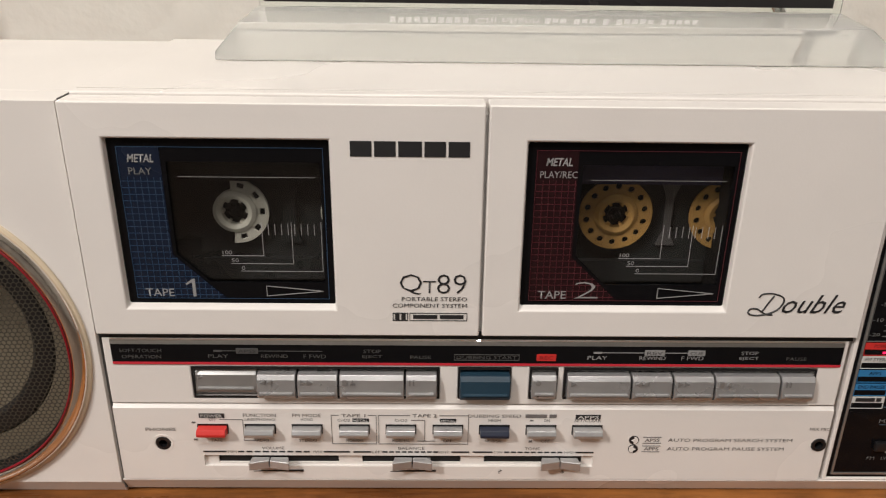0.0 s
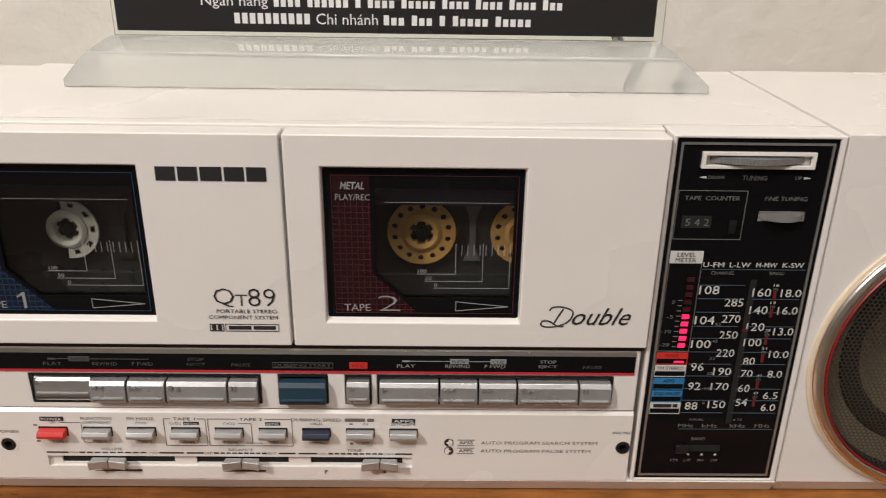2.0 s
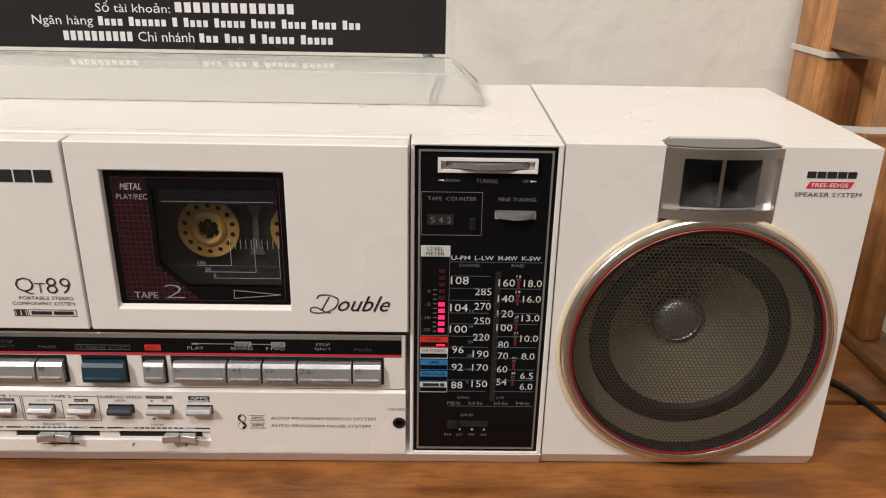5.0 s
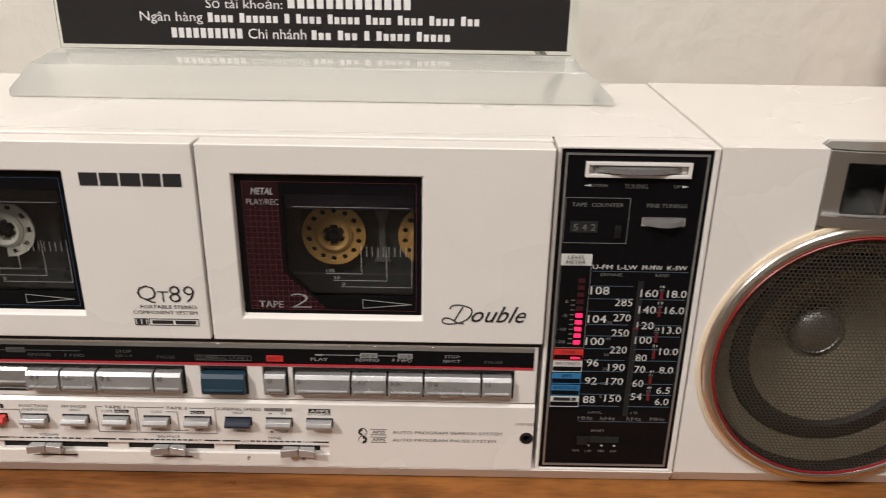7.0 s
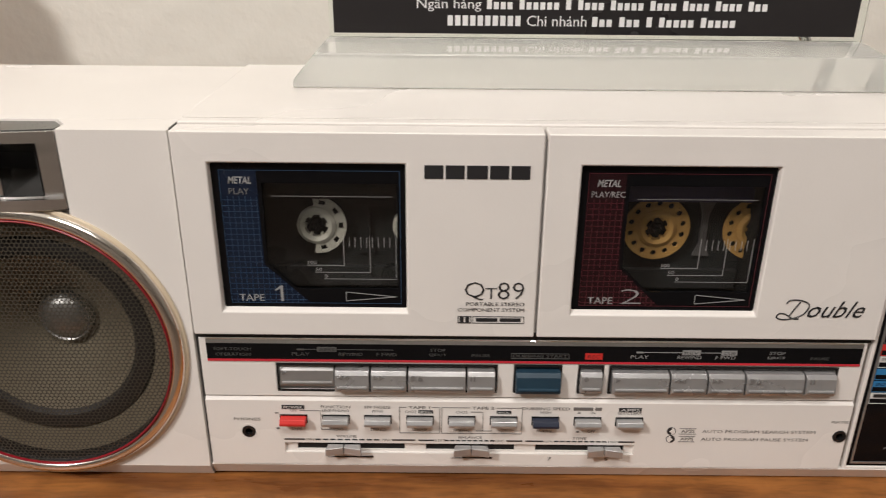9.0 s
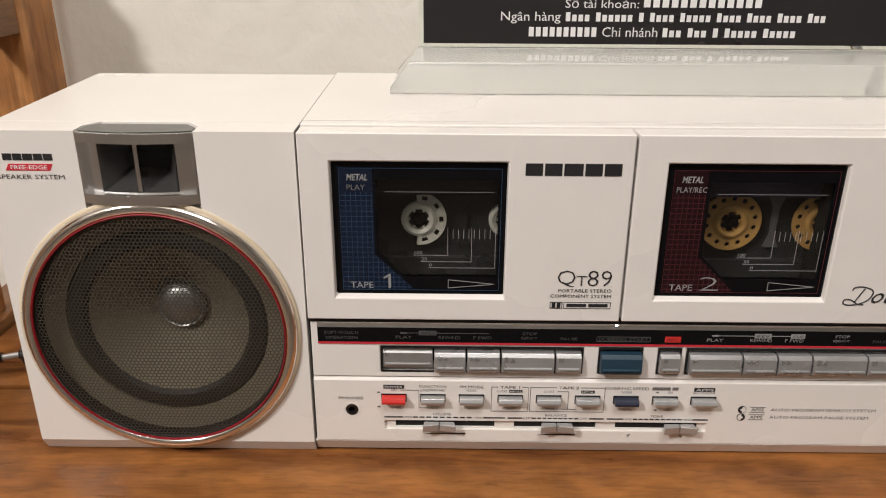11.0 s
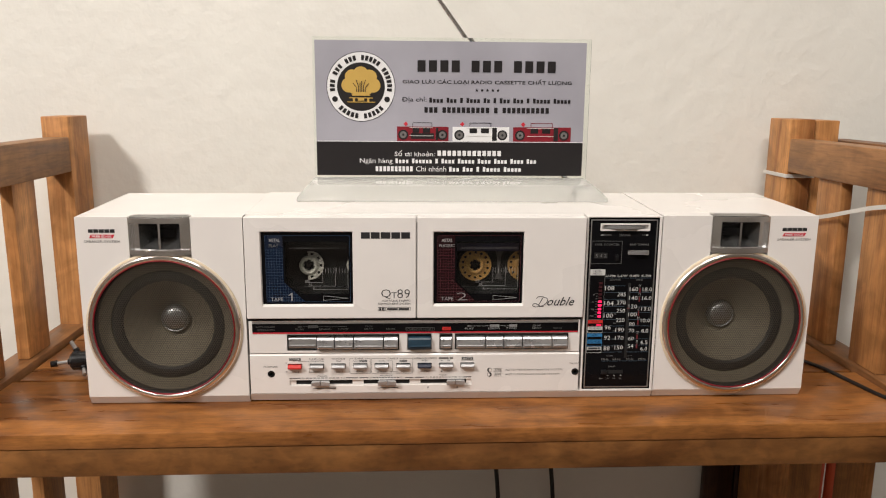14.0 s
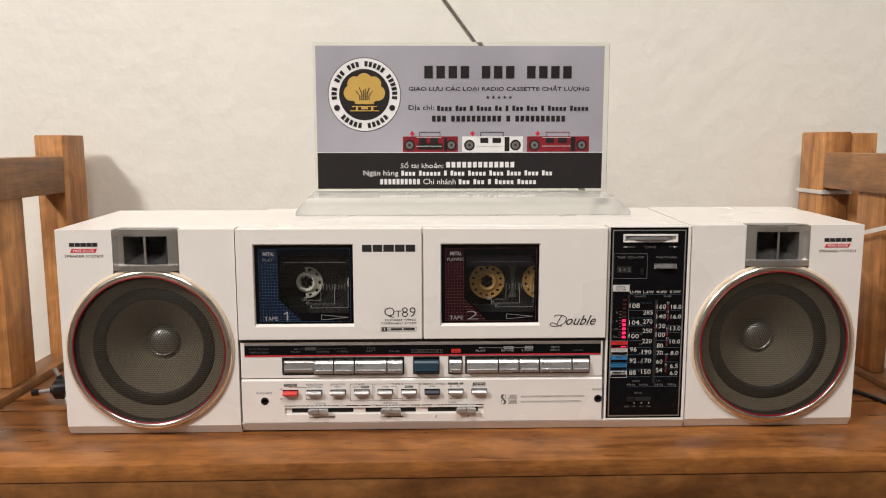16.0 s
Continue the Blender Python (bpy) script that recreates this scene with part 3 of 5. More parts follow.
def cassette_door(x0, x1, win, tape):
    funnel = bmesh.new()
    near = [funnel.verts.new((x, -0.0045, z)) for x, z in ((win[0] - 0.0010, WZ0 - 0.0030), (win[1] + 0.0010, WZ0 - 0.0030), (win[1] + 0.0010, WZ1 + 0.0014), (win[0] - 0.0010, WZ1 + 0.0014))]
    far = [funnel.verts.new((x, 0.0003, z)) for x, z in ((win[0], WZ0), (win[1], WZ0), (win[1], WZ1), (win[0], WZ1))]
    funnel.faces.new(near)
    funnel.faces.new(far[::-1])
    for k in range(4):
        funnel.faces.new((near[k], far[k], far[(k + 1) % 4], near[(k + 1) % 4]))
    slab = prism_x([(-0.0022, 0.0800), (0.0012, 0.0800), (0.0012, 0.1680), (0.0088, 0.1680), (0.0088, 0.1716), (-0.0022, 0.1713)], x0, x1)
    d = part("cassette_door", carved(slab, [box(win[0], win[1], -0.0005, 0.01, WZ0, WZ1), funnel], WHITE, 0.0007, 3), WHITE, radio, "ivory cassette door with recessed window")
    ww, hh = win[1] - win[0], WZ1 - WZ0

    def X(u):
        return win[0] + u * ww

    def Z(v):
        return WZ1 - v * hh
    y = 0.0004
    tint, grid, nm = (NAVY_PRINT, NAVY_GRID, "blue") if tape == 1 else (MAROON_PRINT, MAROON_GRID, "maroon")
    # the printed mask: a frame with an opening whose lower left corner is cut off
    hole = [(X(0.255), Z(0.13)), (X(0.955), Z(0.13)), (X(0.955), Z(0.865)), (X(0.405), Z(0.865)), (X(0.255), Z(0.685))]
    mask = part("window_mask", carved(box(win[0], win[1], y, y + 0.0010, WZ0, WZ1), [prism(hole, -0.01, 0.01)], GLOSSY_BLACK, 0.0), GLOSSY_BLACK, d, "glossy black window mask")
    field = [(X(0.045), Z(0.05)), (X(0.232), Z(0.05)), (X(0.237), Z(0.69)), (X(0.470), Z(0.965)), (X(0.045), Z(0.965))]
    part("print_field", prism(field, y - 0.0002, y), tint, d, nm + " printed field", smooth=False)
    rects = []
    for k in range(1, 24):
        v = 0.05 + 0.915 * k / 23.5
        right = 0.232 if v < 0.69 else 0.237 + (v - 0.69) / 0.275 * 0.233
        if v > 0.22:
            rects.append((X(0.045), X(right), Z(v) - 0.00012, Z(v) + 0.00012))
    for k in range(1, 16):
        u = 0.045 + 0.030 * k
        top = 0.22 if u < 0.232 else 0.69 + (u - 0.237) / 0.233 * 0.275
        if u < 0.46:
            rects.append((X(u) - 0.0001, X(u) + 0.0001, Z(0.965), Z(top)))
    rects += outline(X(0.040), X(0.972), Z(0.970), Z(0.045), 0.00022)
    bars(rects, y - 0.0002, grid, "print_grid", d, 0.0001, nm + " printed grid lines")
    yt = y - 0.0004
    lettering("METAL", X(0.085), X(0.205), Z(0.135), Z(0.088), yt, MID_INK, d, 0.02, 0.2)
    lettering("PLAY" if tape == 1 else "PLAY/REC", X(0.085 if tape == 1 else 0.060), X(0.190 if tape == 1 else 0.232), Z(0.205), Z(0.165), yt, DIM_INK if tape == 1 else MID_INK, d)
    lettering("TAPE", X(0.085), X(0.222), Z(0.955), Z(0.905), yt, MID_INK, d, 0.004)
    if tape == 1:
        part("numeral_one", prism([(X(0.312), Z(0.955)), (X(0.327), Z(0.955)), (X(0.327), Z(0.842)), (X(0.314), Z(0.842)), (X(0.282), Z(0.872)), (X(0.284), Z(0.882)), (X(0.312), Z(0.863))], yt, yt + 0.0002), MID_INK, d, smooth=False)
    else:
        lettering("2", X(0.262), X(0.378), Z(0.955), Z(0.845), yt, MID_INK, d, -0.02)
    arrow = [(X(0.67), Z(0.885)), (X(0.945), Z(0.918)), (X(0.67), Z(0.950))]
    bm = bmesh.new()
    for a, b in zip(arrow, arrow[1:] + arrow[:1]):
        n = Vector((-(b[1] - a[1]), b[0] - a[0])).normalized() * 0.00014
        prism([(a[0] - n.x, a[1] - n.y), (b[0] - n.x, b[1] - n.y), (b[0] + n.x, b[1] + n.y), (a[0] + n.x, a[1] + n.y)], yt, yt + 0.0002, bm)
    part("direction_arrow", bm, MID_INK, d, smooth=False)
    part("pane", box(X(0.25), X(0.96), y + 0.0011, y + 0.0021, Z(0.87), Z(0.125)), SMOKE, d, "smoked clear window pane", smooth=False).visible_shadow = False
    # tape scale printed on the pane
    w, ys = 0.00011, y + 0.0010
    sc = []
    for (u0, u1, v) in ((0.465, 0.665, 0.700), (0.505, 0.805, 0.750), (0.550, 0.945, 0.798)):
        sc += [(X(u0), X(u1), Z(v) - w, Z(v) + w), (X(u1) - w, X(u1) + w, Z(v), Z(0.49))]
    for k in range(1, 9):
        u = 0.665 + 0.031 * k
        sc.append((X(u) - w, X(u) + w, Z(0.57), Z(0.50)))
    sc.append((X(0.30), X(0.93), Z(0.222) - w * 0.7, Z(0.222) + w * 0.7))
    bars(sc, ys, MID_INK, "tape_scale", d, 0.0001)
    for s, u0, u1, v in (("100", 0.47, 0.515, 0.692), ("50", 0.51, 0.543, 0.742), ("0", 0.555, 0.571, 0.79)):
        lettering(s, X(u0), X(u1), Z(v), Z(v - 0.025), ys - 0.0001, MID_INK, d)
    return d


door1 = cassette_door(LX + 0.0004, -0.0208, W1, 1)
door2 = cassette_door(-0.0196, TX - 0.0010, W2, 2)

# marks on the doors
letter_blocks((1, 1, 1.1, 1, 1), -0.0690, -0.0262, 0.1526, 0.1582, -0.0022, INK, door1)
yd = -0.0025
lettering("Q", -0.0517, -0.0432, 0.0982, 0.1068, yd, INK, door1, -0.014)
lettering("T", -0.0428, -0.0378, 0.0989, 0.1040, yd, INK, door1, -0.012)
lettering("89", -0.0375, -0.0262, 0.0987, 0.1068, yd, INK, door1, -0.014)
lettering("PORTABLE STEREO", -0.0510, -0.0258, 0.0955, 0.0972, yd, INK, door1)
lettering("COMPONENT SYSTEM", -0.0545, -0.0258, 0.0927, 0.0944, yd, INK, door1)
bars(outline(-0.0545, -0.0486, 0.0869, 0.0903, 0.0003) + outline(-0.0480, -0.0256, 0.0869, 0.0903, 0.0002)
     + [(-0.0536, -0.0519, 0.0874, 0.0898), (-0.0512, -0.0495, 0.0874, 0.0898), (-0.0466, -0.0372, 0.0878, 0.0894), (-0.0362, -0.0270, 0.0878, 0.0894)], -0.0022, INK, "noise_reduction_mark", door1)
lettering("ouble", 0.0972, 0.1218, 0.0912, 0.0992, yd, INK, door2, 0.002, 0.45)


def pen(points):
    return tube(curve_points([(0.0840 + u * 0.000292, -0.0022, 0.0995 - v * 0.000305) for u, v in points], 8), 0.00036, 6)


part("script_bowl", pen([(12, 6), (16, 1), (28, 0), (42, 4), (46, 11), (40, 22), (26, 29), (10, 31), (1, 28), (3, 22), (12, 22), (24, 29), (34, 30)]), INK, door2)
part("script_stem", pen([(32, 3), (26, 13), (19, 26)]), INK, door2)


def reel(cx, cz, y, material, kind):
    hub = lathe([(0.0053, y), (0.0070, y - 0.0008), (0.0086, y), (0.0086, y + 0.003), (0.0053, y + 0.003)], cx, cz, 36)
    r = part("tape_reel", hub, material, None)
    holes = []
    if kind == "full":
        for k in range(14):
            a = 2 * math.pi * k / 14 + 0.2
            holes.append(lathe([(0.0, y - 0.01), (0.0013, y - 0.01), (0.0013, y + 0.01), (0.0, y + 0.01)], cx + 0.0117 * math.cos(a), cz + 0.0117 * math.sin(a), 10, closed=False))
        blank = lathe([(0.0084, y + 0.0006), (0.0147, y + 0.0006), (0.0147, y + 0.0016), (0.0084, y + 0.0016)], cx, cz, 48)
    else:
        n = 26
        arc = [math.radians(-95 + 190 * i / n) for i in range(n + 1)]
        blank = prism([(cx + 0.0134 * math.cos(a), cz + 0.0134 * math.sin(a)) for a in arc] + [(cx + 0.0082 * math.cos(a), cz + 0.0082 * math.sin(a)) for a in arc[::-1]], y + 0.0006, y + 0.0016)
        for deg in (-75, -38, 0, 38, 75):
            a = math.radians(deg)
            c, s = math.cos(a), math.sin(a)
            pts = [(cx + c * u - s * v, cz + s * u + c * v) for u, v in ((0.0098, -0.0013), (0.0119, -0.0015), (0.0119, 0.0015), (0.0098, 0.0013))]
            holes.append(prism(pts, y - 0.01, y + 0.01))
    part("flange", carved(blank, holes, material, 0.0), material, r)
    part("spindle", lathe([(0.0, y - 0.0012), (0.0016, y - 0.0012), (0.0022, y + 0.001), (0.0030, y + 0.001), (0.0030, y + 0.0028), (0.0, y + 0.0028)], cx, cz, 6, closed=False), BLACK, r, "black drive spindle")
    for k in range(6):
        a = 2 * math.pi * k / 6
        pts = [(cx + math.cos(a) * u - math.sin(a) * v, cz + math.sin(a) * u + math.cos(a) * v) for u, v in ((0.0042, -0.0005), (0.0055, -0.0007), (0.0055, 0.0007), (0.0042, 0.0005))]
        part("tooth", prism(pts, y + 0.0004, y + 0.0026), material, r, smooth=False)
    return r


def cassette(win, tape):
    x0, z0 = win[0], WZ0
    c = thing("cassette_tape", "cassette tape with cream hub reels behind the blue window" if tape == 1 else "cassette tape with amber reels behind the maroon window", "cassette tape", "tapes in the radio")
    part("shell", box(win[0] + 0.0005, win[1] - 0.0005, 0.0235, 0.0290, WZ0 - 0.001, WZ1 + 0.001), SHELL, c)
    part("label_strip", box(win[0] + 0.018, win[1] - 0.002, 0.0150, 0.0160, WZ1 - 0.0200, WZ1 - 0.0125), VIOLET if tape == 2 else SHELL, c, "narrow paper label strip", smooth=False)
    part("lower_bar", box(win[0] + 0.018, win[1] - 0.002, 0.0205, 0.0235, WZ0 + 0.0015, WZ0 + 0.0105), SHELL, c, smooth=False)
    m = REEL_WHITE if tape == 1 else REEL_YELLOW
    for dx, kind in ((0.0395, "full" if tape == 2 else "part"), (0.0838 if tape == 2 else 0.0820, "full" if tape == 2 else "part")):
        r = reel(x0 + dx - 0.0008, 0.1240, 0.0185, m, kind)
        r.parent = c
    part("bridge", prism([(x0 + 0.0560, 0.139), (x0 + 0.0655, 0.139), (x0 + 0.0622, 0.130), (x0 + 0.0620, 0.116), (x0 + 0.0645, 0.110), (x0 + 0.0570, 0.110), (x0 + 0.0595, 0.116), (x0 + 0.0593, 0.130)], 0.0215, 0.0232), GREY_INK if tape == 2 else SHELL, c, smooth=False)
    return c


cassette(W1, 1)
cassette(W2, 2)

# ---- key panel ----
K1, K2, KB, KR = (-0.1362, -0.0360), (0.0148, 0.1182), (-0.0283, -0.0068), (0.0008, 0.0122)
KZ0, KZ1 = 0.0497, 0.0643
keypanel = part("key_panel", carved(prism_x([(0.0004, 0.0470), (0.0163, 0.0470), (0.0163, 0.0771), (0.0004, 0.0771)], LX + 0.0008, TX - 0.0022),
                [box(a, b, -0.01, 0.0130, KZ0, KZ1) for a, b in (K1, K2, KB, KR)], WHITE, 0.0007), WHITE, radio, "ivory strip that holds the silver keys")
for a, b in (K1, K2, KB, KR):
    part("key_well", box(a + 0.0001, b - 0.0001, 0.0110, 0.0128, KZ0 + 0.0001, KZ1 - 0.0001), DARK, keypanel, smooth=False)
    bars(outline(a, b, KZ0, KZ1, 0.0009), 0.0006, BLACK, "well_rim", keypanel, 0.0004)
bars([(LX + 0.0042, TX - 0.0042, 0.0666, 0.0746)], 0.0004, GLOSSY_BLACK, "black_stripe", keypanel, 0.0004)
bars([(LX + 0.0042, TX - 0.0042, 0.0655, 0.0666)], 0.0004, RED_PRINT, "red_stripe", keypanel, 0.0005)
part("chrome_edge", prism_x([(-0.0002, 0.0747), (0.0006, 0.0747), (0.0006, 0.0769), (0.0002, 0.0765)], LX + 0.0042, TX - 0.0042), CHROME, keypanel, "bright chrome edge strip")


def key(x0, x1, out, material, parent, name="key"):
    """A sloped piano key that stands out of its well by out metres."""
    z0, z1 = KZ0 + 0.0014, KZ1 - 0.0022
    k = part(name, carved(prism_x([(-out, z0 + 0.0005), (-out - 0.0006, z0 + 0.0018), (-out + 0.0002, z1 - 0.0022), (-out + 0.0016, z1 - 0.0004), (0.0105, z1), (0.0105, z0), (-out + 0.001, z0)], x0, x1), [], material, 0.00035), material, parent)
    part("key_ridge", prism_x([(-out - 0.0004, z0 + 0.0026), (-out - 0.0014, z0 + 0.0028), (-out - 0.0013, z0 + 0.0033), (-out - 0.0003, z0 + 0.0037)], x0 + 0.0012, x1 - 0.0012), material, k)
    return k


def key_symbol(kind, x, z, y, parent):
    s = 0.0011
    shapes = {"play": [[(-s, -s), (s, 0), (-s, s)]], "rew": [[(s, -s), (-s, 0), (s, s)], [(3.4 * s, -s), (1.4 * s, 0), (3.4 * s, s)]],
              "ff": [[(-s, -s), (s, 0), (-s, s)], [(1.4 * s, -s), (3.4 * s, 0), (1.4 * s, s)]],
              "stop": [[(-s, -s), (s * 0.6, -s), (s * 0.6, s), (-s, s)], [(1.8 * s, -0.3 * s), (3.6 * s, -0.3 * s), (2.7 * s, s)], [(1.8 * s, -s), (3.6 * s, -s), (3.6 * s, -0.6 * s), (1.8 * s, -0.6 * s)]],
              "pause": [[(-s, -s), (-0.4 * s, -s), (-0.4 * s, s), (-s, s)], [(0.4 * s, -s), (s, -s), (s, s), (0.4 * s, s)]],
              "rec": [[(s * math.cos(a), s * math.sin(a)) for a in (k * math.pi / 6 for k in range(12))]]}
    bm = bmesh.new()
    for pts in shapes[kind]:
        prism([(x + a, z + b) for a, b in pts], y - 0.0004, y + 0.0005, bm)
    part("key_symbol", bm, FAINT_INK, parent, smooth=False)


for edges, first_in in (((-0.1357, -0.1100, -0.0937, -0.0768, -0.0500, -0.0367), True), ((0.0155, 0.0420, 0.0590, 0.0760, 0.1030, 0.1175), False)):
    for i, (a, b) in enumerate(zip(edges, edges[1:])):
        pressed = first_in and i == 0
        out = -0.0010 if pressed else 0.0030
        k = key(a + 0.0004, b - 0.0004, out, STEEL if pressed else SILVER, keypanel)
        key_symbol(("play", "rew", "ff", "stop", "pause")[i], a + 0.0028, 0.0590, -out - 0.0001, k)
tagged(key(KB[0] + 0.0006, KB[1] - 0.0006, 0.0036, BLUE_KEY, keypanel), "petrol blue dubbing key")
k = key(KR[0] + 0.0007, KR[1] - 0.0007, 0.0026, SILVER, keypanel)
key_symbol("rec", KR[0] + 0.0032, 0.0590, -0.0027, k)

ys = -0.0002
lettering("SOFT-TOUCH", -0.1635, -0.1468, 0.0710, 0.0726, ys, STRIPE_INK, keypanel)
lettering("OPERATION", -0.1628, -0.1472, 0.0682, 0.0698, ys, STRIPE_INK, keypanel)
for off, dim in ((0.0, STRIPE_INK), (0.1520, MID_INK)):
    lettering("PLAY", -0.1285 + off, -0.1205 + off, 0.0686, 0.0703, ys, dim, keypanel)
    lettering("REWIND", -0.1075 + off, -0.0968 + off, 0.0686, 0.0703, ys, dim, keypanel)
    lettering("F FWD", -0.0905 + off, -0.0815 + off, 0.0686, 0.0703, ys, dim, keypanel)
    lettering("STOP", -0.0665 + off, -0.0595 + off, 0.0711, 0.0727, ys, dim, keypanel)
    lettering("EJECT", -0.0670 + off, -0.0590 + off, 0.0686, 0.0702, ys, dim, keypanel)
    lettering("PAUSE", -0.0478 + off, -0.0395 + off, 0.0686, 0.0701, ys, STRIPE_INK, keypanel)
    bars([(-0.1262 + off, -0.1230 + off, 0.0714, 0.0721), (-0.1230 + off, -0.0830 + off, 0.0717, 0.0719)], 0.0, dim, "stripe_line", keypanel, 0.0003)
for a, b, s in ((-0.1172, -0.1085, "APSS"),):
    bars([(a, b, 0.0707, 0.0730)], 0.0, STRIPE_INK, "stripe_box", keypanel, 0.0004)
    lettering(s, a + 0.0008, b - 0.0008, 0.0711, 0.0726, -0.0005, INK, keypanel)
for a, b, s in ((0.0465, 0.0545, "REV"), (0.0640, 0.0708, "CUE")):
    bars([(a, b, 0.0707, 0.0730)], 0.0, MID_INK, "stripe_box", keypanel, 0.0004)
    lettering(s, a + 0.0008, b - 0.0008, 0.0711, 0.0726, -0.0005, INK, keypanel)
bars(outline(-0.0302, -0.0040, 0.0680, 0.0707, 0.0002), 0.0, STRIPE_INK, "dubbing_frame", keypanel, 0.0003)
lettering("DUBBING START", -0.0292, -0.0050, 0.0686, 0.0701, ys, STRIPE_INK, keypanel)
bars([(0.0030, 0.0108, 0.0680, 0.0710)], 0.0, RED_KEY, "rec_flag", keypanel, 0.0004)
lettering("REC", 0.0042, 0.0096, 0.0687, 0.0703, -0.0005, DIM_RED, keypanel)

# ---- control panel ----
panel_bm = prism_x([(0.0, 0.0090), (0.0163, 0.0090), (0.0163, 0.0462), (0.0014, 0.0462), (0.0, 0.0446)], LX + 0.0008, TX - 0.0022)
OPEN = ((-0.1295, -0.0785), (-0.0685, -0.0265), (-0.0165, 0.0255))
cuts = [box(-0.1352, 0.0300, -0.01, 0.0014, 0.0157, 0.0213)] + [box(a, b, -0.01, 0.012, 0.0167, 0.0213) for a, b in OPEN]
cuts += [lathe([(0.0, -0.02), (0.0033, -0.02), (0.0033, 0.012), (0.0, 0.012)], x, 0.0274, 24, closed=False) for x in (-0.1515, 0.1258)]
controls = part("control_panel", carved(panel_bm, cuts, WHITE, 0.0005), WHITE, radio, "ivory control panel with small silver switches")
# dark fill near the front stands for the shade inside each open slot
for a, b in OPEN:
    part("slot_shade_fill", box(a + 0.0001, b - 0.0001, 0.0022, 0.0118, 0.0168, 0.0212), DARK, controls, smooth=False)
for x in (-0.1515, 0.1258):
    j = part("jack_socket", lathe([(0.0018, -0.0003), (0.0030, -0.0004), (0.0033, 0.0004), (0.0033, 0.009), (0.0018, 0.009)], x, 0.0274, 32), BLACK, controls, "black headphone jack socket")
    part("jack_hole", disc(x, 0.0274, 0.0025, 0.0070, 20), DARK, j)
    if x < 0:
        part("jack_collar", lathe([(0.0033, -0.0001), (0.0043, -0.0002), (0.0044, 0.0003), (0.0033, 0.0003)], x, 0.0274, 32), WHITE, j)


def switch(x, material):
    s = part("switch", carved(prism_x([(0.004, 0.0330), (-0.0032, 0.0328), (-0.0043, 0.0332), (-0.0045, 0.0345), (-0.0034, 0.0362), (0.004, 0.0366)], x - 0.0060, x + 0.0060), [], material, 0.0003), material, controls)
    part("switch_slot", box(x - 0.0064, x + 0.0064, -0.0003, 0.0002, 0.0324, 0.0371), BLACK, s, smooth=False)
    return s


SW = (-0.1300, -0.1103, -0.0908, -0.0712, -0.0518, -0.0322, -0.0128, 0.0068, 0.0262)
for i, x in enumerate(SW):
    sw = switch(x, RED_KEY if i == 0 else NAVY_KEY if i == 6 else SILVER)
    if i in (0, 6):
        tagged(sw, "red power switch" if i == 0 else "navy dubbing speed switch")


def slider(x):
    h = part("slider_knob", box(x - 0.0020, x + 0.0020, -0.0010, 0.0045, 0.0178, 0.0208), BLACK, controls)
    for s in (-1, 1):
        pts = [(x + s * 0.00015, -0.0036), (x + s * 0.0084, -0.0052), (x + s * 0.0076, -0.0008), (x + s * 0.00015, -0.0008)]
        part("knob_wing", carved(prism_z(pts if s > 0 else pts[::-1], 0.0172, 0.0212), [], SILVER, 0.0004), SILVER, h, "ribless silver slider grip")
    return h


for x in (-0.1070, -0.0470, 0.0155):
    slider(x)
# prints on the control panel
yp = -0.0002
P = controls
lettering("PHONES", -0.1580, -0.1455, 0.0336, 0.0352, yp, GREY_INK, P)
lettering("MIX MIC", 0.1205, 0.1290, 0.0348, 0.0363, yp, GREY_INK, P)
for x, words, z in ((-0.1300, "ON", 0.0387), (-0.1103, "LINE/PHONO", 0.0387), (-0.0908, "MONO", 0.0387), (-0.0128, "HIGH", 0.0387), (0.0090, "ON", 0.0387), (0.0262, "SET/CLEAR", 0.0387),
                   (-0.1103, "RADIO", 0.0284), (-0.0908, "STEREO", 0.0284), (-0.0712, "NORMAL", 0.0284), (-0.0518, "NORMAL", 0.0284), (-0.0322, "OFF", 0.0284), (-0.0128, "NORMAL", 0.0284), (0.0090, "OFF", 0.0284), (-0.1290, "TAPE", 0.0284)):
    w = 0.00062 * len(words)
    lettering(words, x - w, x + w, z, z + 0.0014, yp, GREY_INK, P)
for x, words in ((-0.1103, "FUNCTION"), (-0.0908, "FM MODE"), (-0.0128, "DUBBING SPEED")):
    w = 0.00085 * len(words)
    lettering(words, x - w, x + w, 0.0407, 0.0423, yp, GREY_INK, P)
bars([(0.0000, 0.0090, 0.0407, 0.0423), (0.0100, 0.0130, 0.0407, 0.0423)], 0.0, GREY_INK, "noise_reduction_mark", P)
for x, words in ((-0.1300, "POWER"), (0.0262, "APPS")):
    b = bars([(x - 0.0052, x + 0.0052, 0.0401, 0.0422)], 0.0, INK, "black_tag", P)
    lettering(words, x - 0.0045, x + 0.0045, 0.0404, 0.0419, -0.0004, PALE_INK, b, 0.01)
for x in (-0.0685, -0.0322):
    b = bars([(x - 0.0034, x + 0.0034, 0.0384, 0.0400)], 0.0, INK, "black_tag", P)
    lettering("METAL", x - 0.0030, x + 0.0030, 0.0387, 0.0397, -0.0004, PALE_INK, b, 0.01)
for x in (-0.0755, -0.0518):
    lettering("CrO2", x - 0.0026, x + 0.0026, 0.0385, 0.0399, yp, GREY_INK, P)
lettering("TAPE 1", -0.0765, -0.0665, 0.0408, 0.0423, yp, GREY_INK, P, 0.01)
lettering("TAPE 2", -0.0470, -0.0368, 0.0408, 0.0423, yp, GREY_INK, P, 0.01)
t = 0.0002
